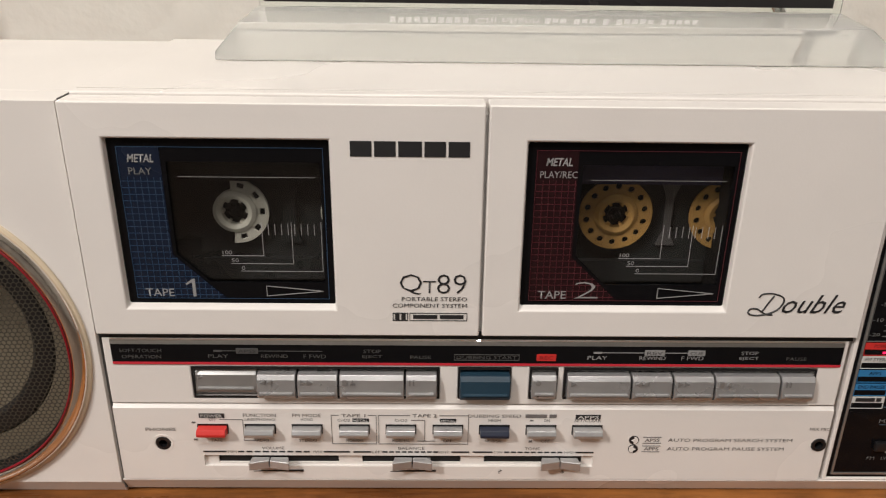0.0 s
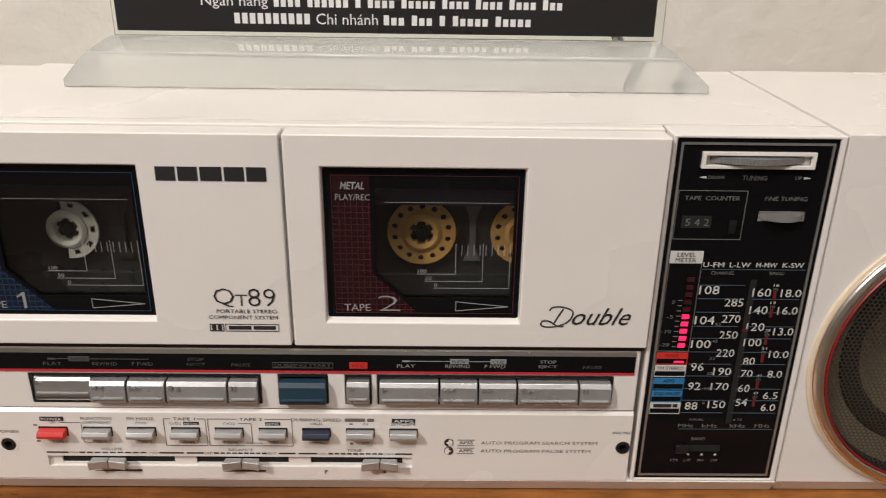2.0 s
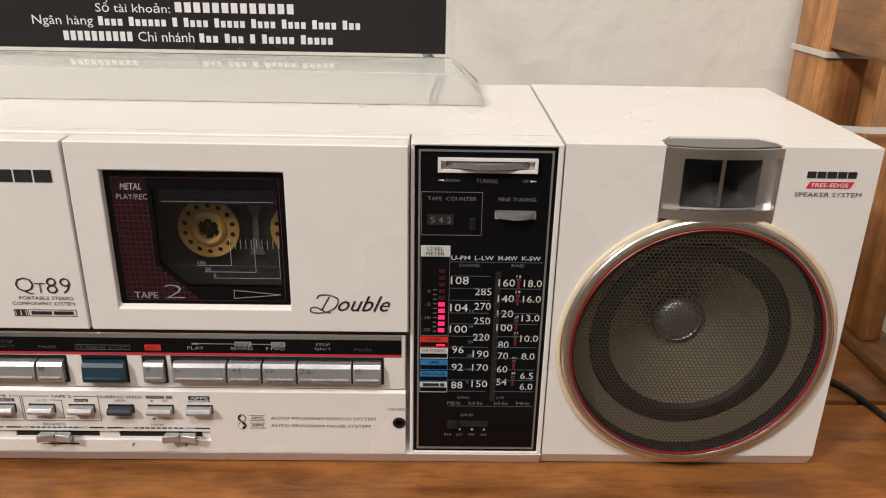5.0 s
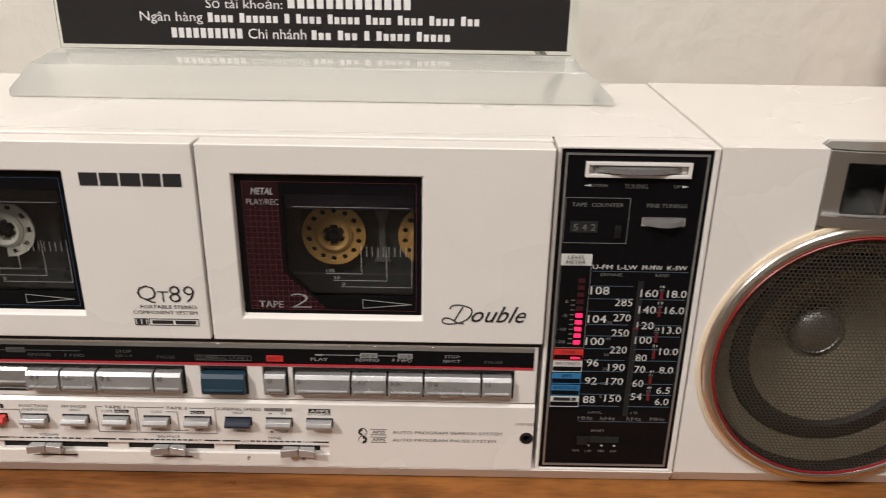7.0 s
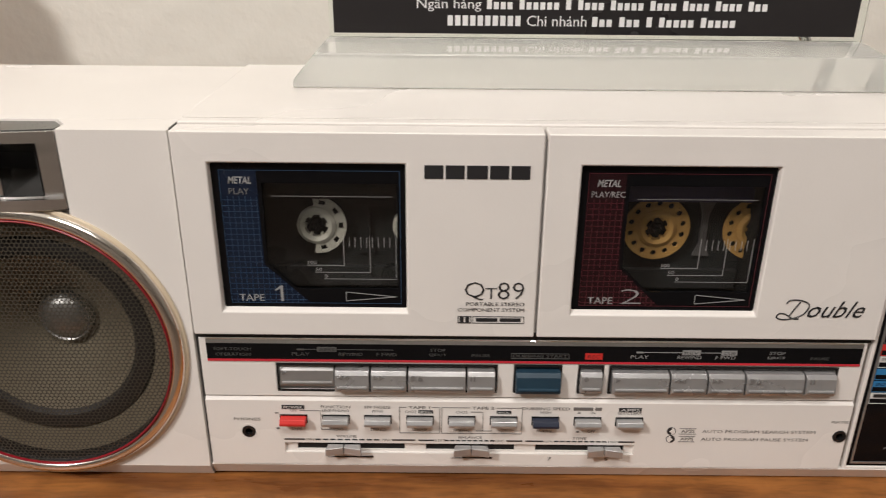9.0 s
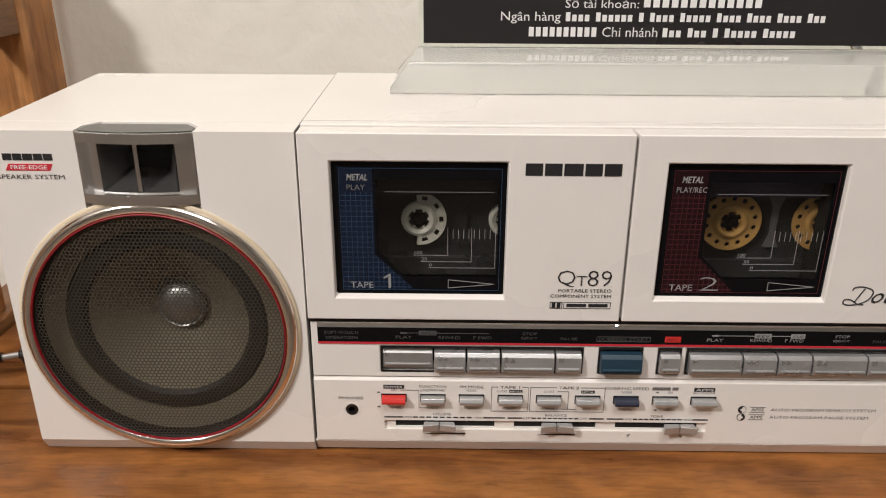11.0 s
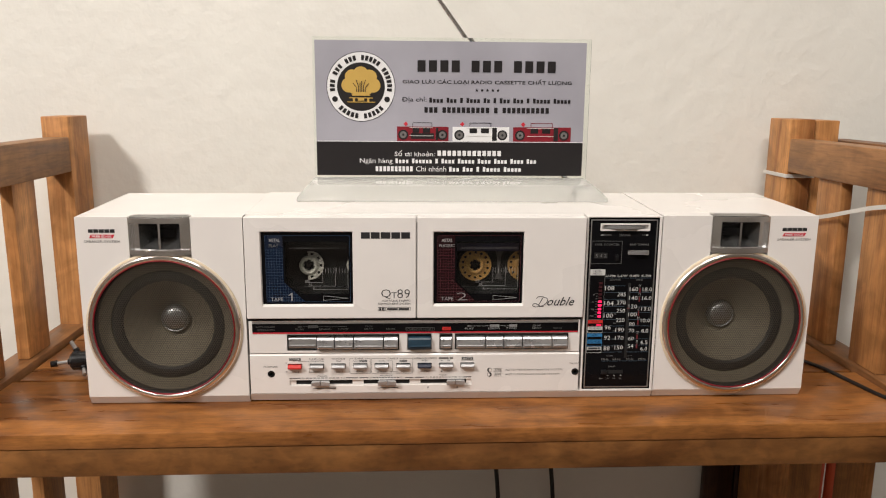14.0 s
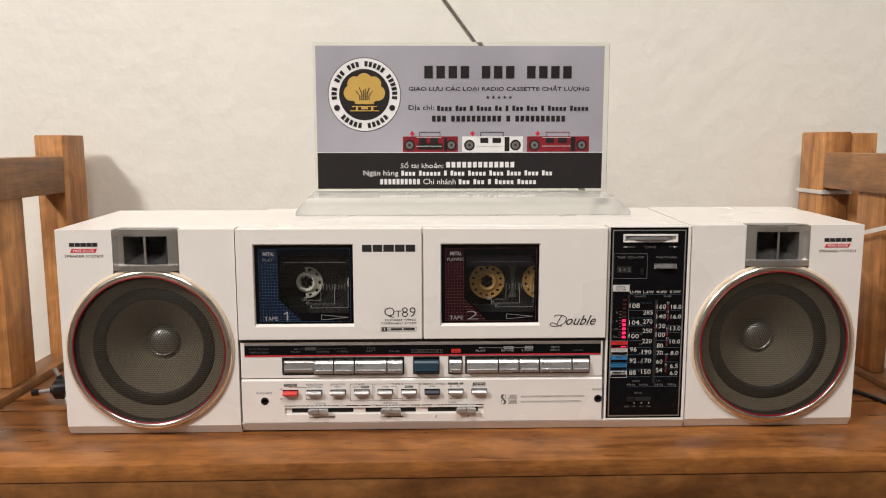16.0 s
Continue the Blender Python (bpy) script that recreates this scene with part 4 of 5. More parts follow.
each_bar([(-0.0808, -0.0775, 0.0415, 0.0415 + t), (-0.0655, -0.0622, 0.0415, 0.0415 + t), (-0.0808, -0.0808 + t, 0.0273, 0.0415), (-0.0622, -0.0622 + t, 0.0273, 0.0415), (-0.0808, -0.0622, 0.0273, 0.0273 + t),
      (-0.0612, -0.0480, 0.0415, 0.0415 + t), (-0.0358, -0.0238, 0.0415, 0.0415 + t), (-0.0612, -0.0612 + t, 0.0273, 0.0415), (-0.0238, -0.0238 + t, 0.0273, 0.0415), (-0.0612, -0.0238, 0.0273, 0.0273 + t),
      (-0.0475, -0.0420, 0.0392, 0.0392 + t), (-0.0420, -0.0420 + t, 0.0288, 0.0392), (-0.0450, -0.0375, 0.0288, 0.0288 + t),
      (-0.1270, -0.1175, 0.0392, 0.0392 + t), (-0.1175, -0.1175 + t, 0.0288, 0.0392), (-0.1175, -0.1135, 0.0288, 0.0288 + t),
      (-0.1385, -0.1370, 0.0376, 0.0382), (-0.1385, -0.1370, 0.0290, 0.0298), (0.0020, 0.0034, 0.0390, 0.0396), (0.0020, 0.0034, 0.0284, 0.0293)], 0.0, GREY_INK, "switch_line", P)
lettering("VOLUME", -0.1105, -0.1010, 0.0245, 0.0259, yp, GREY_INK, P)
lettering("BALANCE", -0.0530, -0.0420, 0.0245, 0.0259, yp, GREY_INK, P)
lettering("TONE", 0.0005, 0.0070, 0.0245, 0.0259, yp, GREY_INK, P)
for s, x in (("MIN", -0.1230), ("MAX", -0.0870), ("LEFT", -0.0615), ("RIGHT", -0.0345), ("LOW", -0.0105), ("HIGH", 0.0200)):
    lettering(s, x - 0.0006 * len(s), x + 0.0006 * len(s), 0.0228, 0.0239, yp, GREY_INK, P)
marks = []
for a, b, c, d in ((-0.1352, -0.1255, -0.0845, -0.0735), (-0.0720, -0.0645, -0.0305, -0.0230), (-0.0215, -0.0130, 0.0225, 0.0300)):
    marks += [(a, b, 0.0230, 0.0236), (c, d, 0.0230, 0.0236)]
    lo, hi = b + 0.0050, c - 0.0050
    marks += [(lo + (hi - lo) * k / 9, lo + (hi - lo) * (k + 0.72) / 9, 0.0230, 0.0236) for k in range(9)]
each_bar(marks, 0.0, INK, "scale_mark", P)
for x0, x1 in ((-0.1150, -0.0935), (-0.0565, -0.0370)):
    part("under_mark", prism([(x0, 0.0132), (x1, 0.0132), (x1, 0.0140), (x1 - 0.004, 0.0139), (x0 + 0.004, 0.0136)], -0.0003, 0.0), INK, P, smooth=False)
lettering("?", -0.0105, -0.0085, 0.0124, 0.0143, yp, GREY_INK, P)
lettering("$", 0.0165, 0.0182, 0.0124, 0.0143, yp, GREY_INK, P)
for z, words, tag in ((0.0297, "AUTO PROGRAM SEARCH SYSTEM", "APSS"), (0.0253, "AUTO PROGRAM PAUSE SYSTEM", "APPS")):
    lettering(words, 0.0610, 0.1140 if tag == "APSS" else 0.1112, z - 0.0008, z + 0.0009, yp, GREY_INK, P)
    lettering(tag, 0.0512, 0.0575, z - 0.0008, z + 0.0009, yp, GREY_INK, P, 0.012)
    bars([(0.0504, 0.0582, z + 0.0014, z + 0.0016), (0.0504, 0.0582, z - 0.0016, z - 0.0014)], 0.0, GREY_INK, "tag_lines", P)
    s = 1 if tag == "APSS" else -1
    em = part("round_emblem", disc(0.0466, z, 0.0021, -0.0003, 24), INK, P, smooth=False)
    part("emblem_half", prism([(0.0466 + s * 0.0018 * math.sin(math.pi * k / 10), z + 0.0018 * math.cos(math.pi * k / 10)) for k in range(11)], -0.0005, -0.0003), WHITE, em, smooth=False)
    part("emblem_arrow", prism([(0.0466 - s * 0.0011, z), (0.0466 + s * 0.0003, z + 0.0010), (0.0466 + s * 0.0003, z - 0.0010)], -0.0006, -0.0003), WHITE, em, smooth=False)

# ---- tuner block ----
tuner = part("tuner_block", carved(prism_x([(0.0005, 0.0086), (0.0163, 0.0086), (0.0161, top_z(0.0161)), (0.0005, top_z(0.0005))], TX, RX),
             [box(0.1330, 0.1966, -0.01, 0.0022, 0.0098, 0.1709)], WHITE, 0.0009), WHITE, radio, "ivory block that frames the black tuner panel")
face = part("tuner_panel", carved(box(0.1331, 0.1965, 0.0014, 0.0050, 0.0099, 0.1708), [box(0.1445, 0.1865, -0.01, 0.0042, 0.1602, 0.1645), box(0.1695, 0.1885, -0.01, 0.0042, 0.1368, 0.1412)], GLOSSY_BLACK, 0.0), GLOSSY_BLACK, tuner, "glossy black tuner panel")
yt = 0.0014
bars(outline(0.1347, 0.1949, 0.0114, 0.1692, 0.0009), yt, STEEL, "silver_border", face, 0.0005, "thin silver border line")
part("knob_frame", carved(box(0.1432, 0.1878, -0.0004, yt - 0.0001, 0.1590, 0.1657), [box(0.1447, 0.1863, -0.01, 0.01, 0.1604, 0.1643)], WHITE, 0.0002), WHITE, face, "ivory frame round the tuning wheel")


def wheel(name, cx, z, w, r, out, h):
    """A milled wheel on an upright axis, of which an arc stands out of the panel."""
    n = 72
    a0 = math.asin(min(w / 2 / r, 0.98))
    bm = bmesh.new()
    pts = []
    for i in range(n + 1):
        a = -a0 + 2 * a0 * i / n
        rr = r - (0.00018 if i % 2 else 0.0)
        pts.append((cx + rr * math.sin(a), -out + r - rr * math.cos(a)))
    ymax = max(p[1] for p in pts)
    pts += [(cx + r * math.sin(a0), ymax + 0.001), (cx - r * math.sin(a0), ymax + 0.001)]
    prism_z(pts, z - h / 2, z + h / 2, bm)
    return part(name, bm, MILLED, face, "milled silver " + name.replace("_", " "), smooth=False)


wheel("tuning_wheel", 0.1655, 0.1624, 0.0405, 0.036, 0.0032, 0.0025)
wheel("fine_tuning_wheel", 0.1790, 0.1392, 0.0178, 0.0105, 0.0034, 0.0024)
ym = yt - 0.0002
lettering("DOWN", 0.1470, 0.1532, 0.1544, 0.1558, ym, DIM_INK, face)
lettering("TUNING", 0.1605, 0.1703, 0.1540, 0.1560, ym, DIM_INK, face)
lettering("UP", 0.1815, 0.1842, 0.1544, 0.1558, ym, DIM_INK, face)
bm = prism([(0.1434, 0.1551), (0.1462, 0.1546), (0.1462, 0.1556)], ym - 0.0001, yt)
prism([(0.1877, 0.1551), (0.1849, 0.1546), (0.1849, 0.1556)], ym - 0.0001, yt, bm)
part("tuning_arrows", bm, PALE_INK, face, smooth=False)
bars(outline(0.1360, 0.1638, 0.1288, 0.1497, 0.00022), yt, DIM_INK, "counter_frame", face)
lettering("TAPE  COUNTER", 0.1388, 0.1610, 0.1456, 0.1474, ym, DIM_INK, face)
lettering("FINE TUNING", 0.1710, 0.1880, 0.1456, 0.1474, ym, DIM_INK, face)
cw = part("counter_window", box(0.1388, 0.1508, yt - 0.0003, yt, 0.1338, 0.1390), DARK, face, smooth=False)
for k, s in enumerate("542"):
    lettering(s, 0.1402 + 0.0038 * k, 0.1422 + 0.0038 * k, 0.1348, 0.1378, yt - 0.0005, DIM_INK, cw)
part("counter_reset", box(0.1580, 0.1610, yt - 0.0012, yt, 0.1315, 0.1375, 0.0004), BLACK, face, "black counter reset button")
lm = bars([(0.1360, 0.1497, 0.1183, 0.1237)], yt, PALE_INK, "level_meter_tag", face)
lettering("LEVEL", 0.1390, 0.1466, 0.1212, 0.1230, yt - 0.0004, INK, lm)
lettering("METER", 0.1384, 0.1470, 0.1189, 0.1206, yt - 0.0004, INK, lm)
bars(outline(0.1360, 0.1497, 0.0768, 0.1183, 0.0002), yt, DIM_INK, "meter_frame", face)
for k in range(10):
    z = 0.0797 + 0.00345 * k
    part("meter_led", box(0.1446, 0.1476, yt - 0.0003, yt, z - 0.0009, z + 0.0011), LED if k < 5 else LED_OFF, face, "lit red level light" if k < 5 else "", smooth=False)
bars([(0.1420, 0.1438, 0.0790 + 0.00245 * k, 0.0793 + 0.00245 * k) for k in range(10)], yt, DIM_INK, "meter_ticks", face)
for s, z in (("0", 0.1005), ("-5", 0.0935), ("-10", 0.0865), ("-20", 0.0800)):
    lettering(s, 0.1408 - 0.0014 * len(s), 0.1408, z - 0.0008, z + 0.0008, ym, DIM_INK, face)
for z1, words, m, ink in ((0.0762, "POWER", RED_KEY, DIM_RED), (0.0700, "FM STEREO", PALE_INK, INK), (0.0635, "APPS", BLUE_PRINT, NAVY_PRINT), (0.0570, "END PAUSE", BLUE_PRINT, NAVY_PRINT), (0.0508, "", PALE_INK, INK)):
    tg = bars([(0.1360, 0.1497, z1 - 0.0028, z1)], yt, m, "indicator_tag", face)
    bars(outline(0.1360, 0.1497, z1 - 0.0058, z1 - 0.0028, 0.0002), yt, m, "indicator_frame", face)
    if words:
        w = 0.00062 * len(words)
        lettering(words, 0.14285 - w, 0.14285 + w, z1 - 0.0022, z1 - 0.0006, yt - 0.0004, ink, tg)
    else:
        bars([(0.1375, 0.1455, z1 - 0.0022, z1 - 0.0006), (0.1462, 0.1482, z1 - 0.0022, z1 - 0.0006)], yt - 0.0003, ink, "tag_bars", tg)
part("power_led", box(0.1440, 0.1482, yt - 0.0003, yt, 0.0712, 0.0720), LED, face, "lit red power light", smooth=False)
# dial
for s, x in (("U-FM", 0.1546), ("L-LW", 0.1656), ("M-MW", 0.1766), ("K-SW", 0.1876)):
    lettering(s, x - 0.0044, x + 0.0044, 0.1166, 0.1188, ym, PALE_INK, face, 0.006)
lettering("CHANNEL", 0.1540, 0.1640, 0.1133, 0.1148, ym, DIM_INK, face)
lettering("BAND", 0.1785, 0.1845, 0.1133, 0.1148, ym, DIM_INK, face)
each_bar([(0.1502, 0.1930, 0.1155, 0.1157), (0.1505, 0.1930, 0.0368, 0.0370)] + [(0.1502, 0.1690, z, z + 0.00022) for z in (0.1083, 0.1020, 0.0957, 0.0890, 0.0832, 0.0765, 0.0705, 0.0645, 0.0580, 0.0520, 0.0455)]
     + [(0.1730, 0.1930, z, z + 0.00022) for z in (0.1020, 0.0957, 0.0890, 0.0832, 0.0765, 0.0705, 0.0645, 0.0580, 0.0520, 0.0455)], yt, BLUE_LINE, "dial_line", face)
for s, z in (("108", 0.1062), ("104", 0.0920), ("100", 0.0805), ("96", 0.0692), ("92", 0.0594), ("88", 0.0492)):
    w = 0.00142 * len(s)
    lettering(s, 0.1545 - w, 0.1545 + w, z - 0.0020, z + 0.0020, ym, PALE_INK, face, 0.004)
for s, z in (("285", 0.1005), ("270", 0.0928), ("250", 0.0850), ("220", 0.0762), ("190", 0.0670), ("170", 0.0593), ("150", 0.0500)):
    lettering(s, 0.1618, 0.1697, z - 0.0019, z + 0.0019, ym, PALE_INK, face, 0.002)
for s, z in (("160", 0.1052), ("140", 0.0970), ("120", 0.0890), ("100", 0.0815), ("80", 0.0722), ("70", 0.0660), ("60", 0.0585), ("54", 0.0512)):
    w = 0.00130 * len(s)
    lettering(s, 0.1767 - w, 0.1767 + w, z - 0.0019, z + 0.0019, ym, PALE_INK, face, 0.002)
for s, z in (("18.0", 0.1050), ("16.0", 0.0968), ("13.0", 0.0868), ("10.0", 0.0757), ("8.0", 0.0658), ("6.5", 0.0548), ("6.0", 0.0486)):
    w = 0.00108 * len(s)
    lettering(s, 0.1891 - w, 0.1891 + w, z - 0.0018, z + 0.0018, ym, PALE_INK, face, 0.001)
for s, z in (("55", 0.0902), ("45", 0.0820), ("35", 0.0735), ("25", 0.0660), ("15", 0.0582), ("5", 0.0508)):
    lettering(s, 0.1592, 0.1592 + 0.0012 * len(s), z - 0.0007, z + 0.0007, ym, DIM_INK, face)
for s, z in (("16", 0.1085), ("19", 0.1004), ("25", 0.0872), ("31", 0.0785), ("41", 0.0648), ("49", 0.0560)):
    lettering(s, 0.1812, 0.1834, z - 0.0006, z + 0.0008, ym, PALE_INK, face)
    lettering("m", 0.1814, 0.1832, z - 0.0024, z - 0.0012, ym, DIM_INK, face)
    bars([(0.1817, 0.1829, z - 0.0068, z - 0.0027)], yt, DIM_RED, "band_mark", face)
part("dial_groove", box(0.1712, 0.1738, yt - 0.0001, yt, 0.0400, 0.1110), DARK, face, smooth=False)
part("dial_pointer", box(0.1714, 0.1736, yt - 0.0002, yt, 0.0868, 0.0880), DIM_RED, face, smooth=False)
for s, x in (("MHz", 0.1535), ("kHz", 0.1643), ("kHz", 0.1770), ("MHz", 0.1882)):
    lettering(s, x - 0.0035, x + 0.0035, 0.0378, 0.0397, ym, DIM_INK, face)
lettering("KANAL", 0.1548, 0.1612, 0.0414, 0.0427, ym, DIM_INK, face)
lettering("x 10", 0.1745, 0.1782, 0.0414, 0.0429, ym, DIM_INK, face)
lettering("BAND", 0.1570, 0.1632, 0.0309, 0.0325, ym, DIM_INK, face)
bs = part("band_switch", box(0.1558, 0.1708, yt - 0.0003, yt, 0.0248, 0.0282), DARK, face, smooth=False)
part("band_knob", box(0.1502, 0.1556, yt - 0.0020, yt, 0.0244, 0.0286, 0.0004), BLACK, face, "black band selector")
bars([(x, x + 0.0009, 0.0226, 0.0234) for x in (0.1562, 0.1624, 0.1686)], yt, PALE_INK, "band_dots", face)
for s, x in (("FM", 0.1505), ("LW", 0.1567), ("MW", 0.1629), ("SW", 0.1690)):
    lettering(s, x - 0.0016, x + 0.0016, 0.0191, 0.0206, ym, DIM_INK, face)

# ---- antenna ----
antenna = thing("telescopic_antenna", "thin chrome telescopic antenna leaning behind the sign", "antenna")
A0, A1 = Vector((0.152, 0.138, 0.172)), Vector((-0.175, 0.138, 0.608))
dirn = (A1 - A0)
for i, (a, b, r) in enumerate(((0.0, 0.30, 0.0030), (0.30, 0.50, 0.0025), (0.50, 0.70, 0.0020), (0.70, 0.90, 0.0015))):
    part("rod_section", tube([A0 + dirn * a, A0 + dirn * b], r, 14), CHROME, antenna)
part("pivot", box(0.1455, 0.1585, 0.1335, 0.1430, 0.158, 0.178, 0.001), BLACK, antenna)

# ---- sign ----
sign = thing("sign_holder", "clear acrylic sign holder with silver-black card on the radio", "sign")
SY = 0.104
CX0, CX1, CZ0, CZ1, CZM = -0.1178, 0.1475, 0.1972, 0.3275, 0.2305
bx0, bx1 = -0.1348, 0.1685
base = prism_x([(0.0735, top_z(0.0735) + 0.0002), (0.0735, TOP + 0.0032), (0.0790, TOP + 0.0150), (0.0975, TOP + 0.0200), (0.1105, TOP + 0.0200), (0.1290, TOP + 0.0150), (0.1325, TOP + 0.0040), (0.1325, top_z(0.1325) + 0.0002)], bx0, bx1)
for v in base.verts:
    k = max(v.co.z - TOP - 0.0032, 0.0) / 0.0118
    v.co.x += (0.0100 if v.co.x < 0 else -0.0130) * k
part("acrylic_base", carved(base, [box(-0.5, 0.5, SY - 0.0030, SY + 0.0030, TOP + 0.011, TOP + 0.05)], WHITENED, 0.0010), WHITENED, sign, "clear acrylic base with sloped faces")
part("acrylic_sleeve", box(CX0 - 0.0025, CX1 + 0.0050, SY + 0.0006, SY + 0.0026, TOP + 0.0118, CZ1 + 0.0035, 0.0003), ACRYLIC, sign, "clear acrylic sheet").visible_shadow = False
card = part("card", box(CX0, CX1, SY - 0.0004, SY + 0.0003, CZ0, CZ1), CARD_GREY, sign, "silver grey printed card", smooth=False)
sy = SY - 0.0004
bars([(CX0, CX1, CZ0, CZM)], sy, CARD_BLACK, "black_field", card)
bars([(CX0, CX1, CZM, CZM + 0.0006)], sy, CARD_WHITE, "white_line", card, 0.0003)
# round emblem
ex, ez = -0.0735, 0.2835
part("emblem_rim", disc(ex, ez, 0.0335, sy - 0.0002, 64), CARD_BLACK, card, smooth=False)
part("emblem_ring", disc(ex, ez, 0.0329, sy - 0.0004, 64), CARD_WHITE, card, smooth=False)
part("emblem_disc", disc(ex, ez, 0.0232, sy - 0.0006, 64), CARD_BLACK, card, smooth=False)


def arc_blocks(start, end, count, skip, r0, r1, name):
    step = (end - start) / count
    for k in range(count):
        if k in skip:
            continue
        a, b = math.radians(start + step * (k + 0.12)), math.radians(start + step * (k + 0.80))
        bm = prism([(ex + r * math.cos(q), ez + r * math.sin(q)) for r, q in ((r0, a), (r1, a), (r1, b), (r0, b))], sy - 0.0008, sy - 0.0003)
        part(name, bm, CARD_BLACK, card, smooth=False)


arc_blocks(190, -10, 24, (3, 7, 11, 17), 0.0255, 0.0302, "emblem_block")
arc_blocks(222, 318, 11, (5,), 0.0258, 0.0305, "emblem_block")
for s in (-1, 1):
    a = math.radians(270 + s * 65)
    part("emblem_dot", disc(ex + 0.0280 * math.cos(a), ez + 0.0280 * math.sin(a), 0.0027, sy - 0.0008, 16), CARD_BLACK, card, smooth=False)
bm = bmesh.new()
for dx, dz, r in ((0, 0.0120, 0.0075), (-0.0085, 0.0095, 0.0070), (0.0085, 0.0095, 0.0070), (-0.0120, 0.0015, 0.0070), (0.0120, 0.0015, 0.0070), (0, 0.003, 0.0110), (-0.006, -0.0015, 0.006), (0.006, -0.0015, 0.006)):
    prism([(ex + dx + r * math.cos(k * math.pi / 14), ez + dz + r * math.sin(k * math.pi / 14)) for k in range(28)], sy - 0.0008 - 0.00002 * dz * 1000 / 12, sy - 0.0005, bm)
part("emblem_tree", bm, GOLD, card, "gold tree shape", smooth=False)
bm = bmesh.new()
for dx, z0, z1, lean in ((-0.0042, -0.0065, 0.0035, -0.0035), (-0.0024, -0.0065, 0.0065, -0.0022), (-0.0008, -0.0065, 0.0040, 0), (0.0008, -0.0065, 0.0055, 0), (0.0024, -0.0065, 0.0065, 0.0022), (0.0042, -0.0065, 0.0035, 0.0035)):
    zm = z0 + (z1 - z0) * 0.55
    for (xa, za), (xb, zb) in (((dx, z0), (dx, zm)), ((dx, zm), (dx + lean, z1))):
        prism([(ex + xa - 0.00035, ez + za), (ex + xa + 0.00035, ez + za), (ex + xb + 0.00035, ez + zb), (ex + xb - 0.00035, ez + zb)], sy - 0.00125, sy - 0.0008, bm)
part("emblem_branches", bm, CARD_BLACK, card, smooth=False)
bm = bmesh.new()
for pts in ([(-0.0090, -0.0075), (-0.0070, -0.0072), (-0.0042, -0.0050), (0.0042, -0.0050), (0.0070, -0.0072), (0.0090, -0.0075), (0.0086, -0.0085), (-0.0086, -0.0085)],
            [(-0.0135, -0.0150), (0.0135, -0.0150), (0.0135, -0.0142), (-0.0135, -0.0142)], [(-0.0115, -0.0110), (0.0115, -0.0110), (0.0115, -0.0102), (-0.0115, -0.0102)],
            [(-0.0080, -0.0142), (-0.0060, -0.0142), (-0.0060, -0.0110), (-0.0080, -0.0110)], [(0.0060, -0.0142), (0.0080, -0.0142), (0.0080, -0.0110), (0.0060, -0.0110)], [(-0.0030, -0.0132), (0.0030, -0.0132), (0.0030, -0.0110), (-0.0030, -0.0110)]):
    prism([(ex + x, ez + z) for x, z in pts], sy - 0.0014, sy - 0.0006, bm)
part("emblem_house", bm, GOLD, card, smooth=False)


def word_bars(counts, x0, x1, z0, z1, material, name, capitals=False):
    """Words drawn as plain upright bars, one for each character; small letters are lower than the first."""
    total = sum(counts) + 0.75 * (len(counts) - 1)
    k, x = (x1 - x0) / total, x0
    for n in counts:
        tall = z0 + (z1 - z0) * (1.0 if capitals else 0.74)
        each_bar([(x + k * (i + 0.10), x + k * (i + 0.80), z0, z1 if i == 0 else tall) for i in range(n)], sy - 0.0002, material, name, card)
        x += k * (n + 0.75)


# words that may be read, and bars for names, address and numbers
XC = 0.0505
word_bars((4, 3, 4), 0.0500 - 0.0695, 0.0500 + 0.0695, 0.2985, 0.3095, CARD_BLACK, "name_bar", True)
lettering("GIAO LƯU CÁC LOẠI RADIO CASSETTE CHẤT LƯƠNG", XC - 0.0835, XC + 0.0835, 0.2862, 0.2925, sy - 0.0003, CARD_BLACK, card, bold=0.012)
bars([(XC + 0.0699, XC + 0.0706, 0.2862, 0.2868)], sy, CARD_BLACK, "accent_dot", card, 0.0003)
bm = bmesh.new()
for k in range(5):
    sx = XC - 0.0105 + 0.00525 * k
    prism([(sx + (0.0018 if i % 2 == 0 else 0.00075) * math.sin(i * math.pi / 5), 0.2812 + (0.0018 if i % 2 == 0 else 0.00075) * math.cos(i * math.pi / 5)) for i in range(10)], sy - 0.0003, sy, bm)
part("star_row", bm, CARD_BLACK, card, smooth=False)
lettering("Dịa chỉ:", XC - 0.0835, XC - 0.0600, 0.2685, 0.2745, sy - 0.0003, CARD_BLACK, card)
bars([(XC - 0.0841, XC - 0.0818, 0.2716, 0.2720)], sy, CARD_BLACK, "accent_stroke", card, 0.0003)
word_bars((4, 3, 1, 4, 2, 1, 3, 3, 1, 5, 5), XC - 0.0575, XC + 0.0835, 0.2690, 0.2737, CARD_BLACK, "address_bar")
word_bars((3, 10, 1, 10), XC - 0.0625, XC + 0.0625, 0.2592, 0.2645, CARD_BLACK, "number_bar", True)
lettering("Số tài khoản:", -0.0408, -0.0010, 0.2163, 0.2222, sy - 0.0005, CARD_WHITE, card)
word_bars((13,), 0.0012, 0.0662, 0.2168, 0.2220, CARD_WHITE, "number_bar", True)
lettering("Ngân hàng", -0.0755, -0.0430, 0.2080, 0.2142, sy - 0.0005, CARD_WHITE, card)
word_bars((4, 6, 1, 4, 5, 4, 4, 4, 3), -0.0405, 0.1015, 0.2093, 0.2140, CARD_WHITE, "bank_bar")
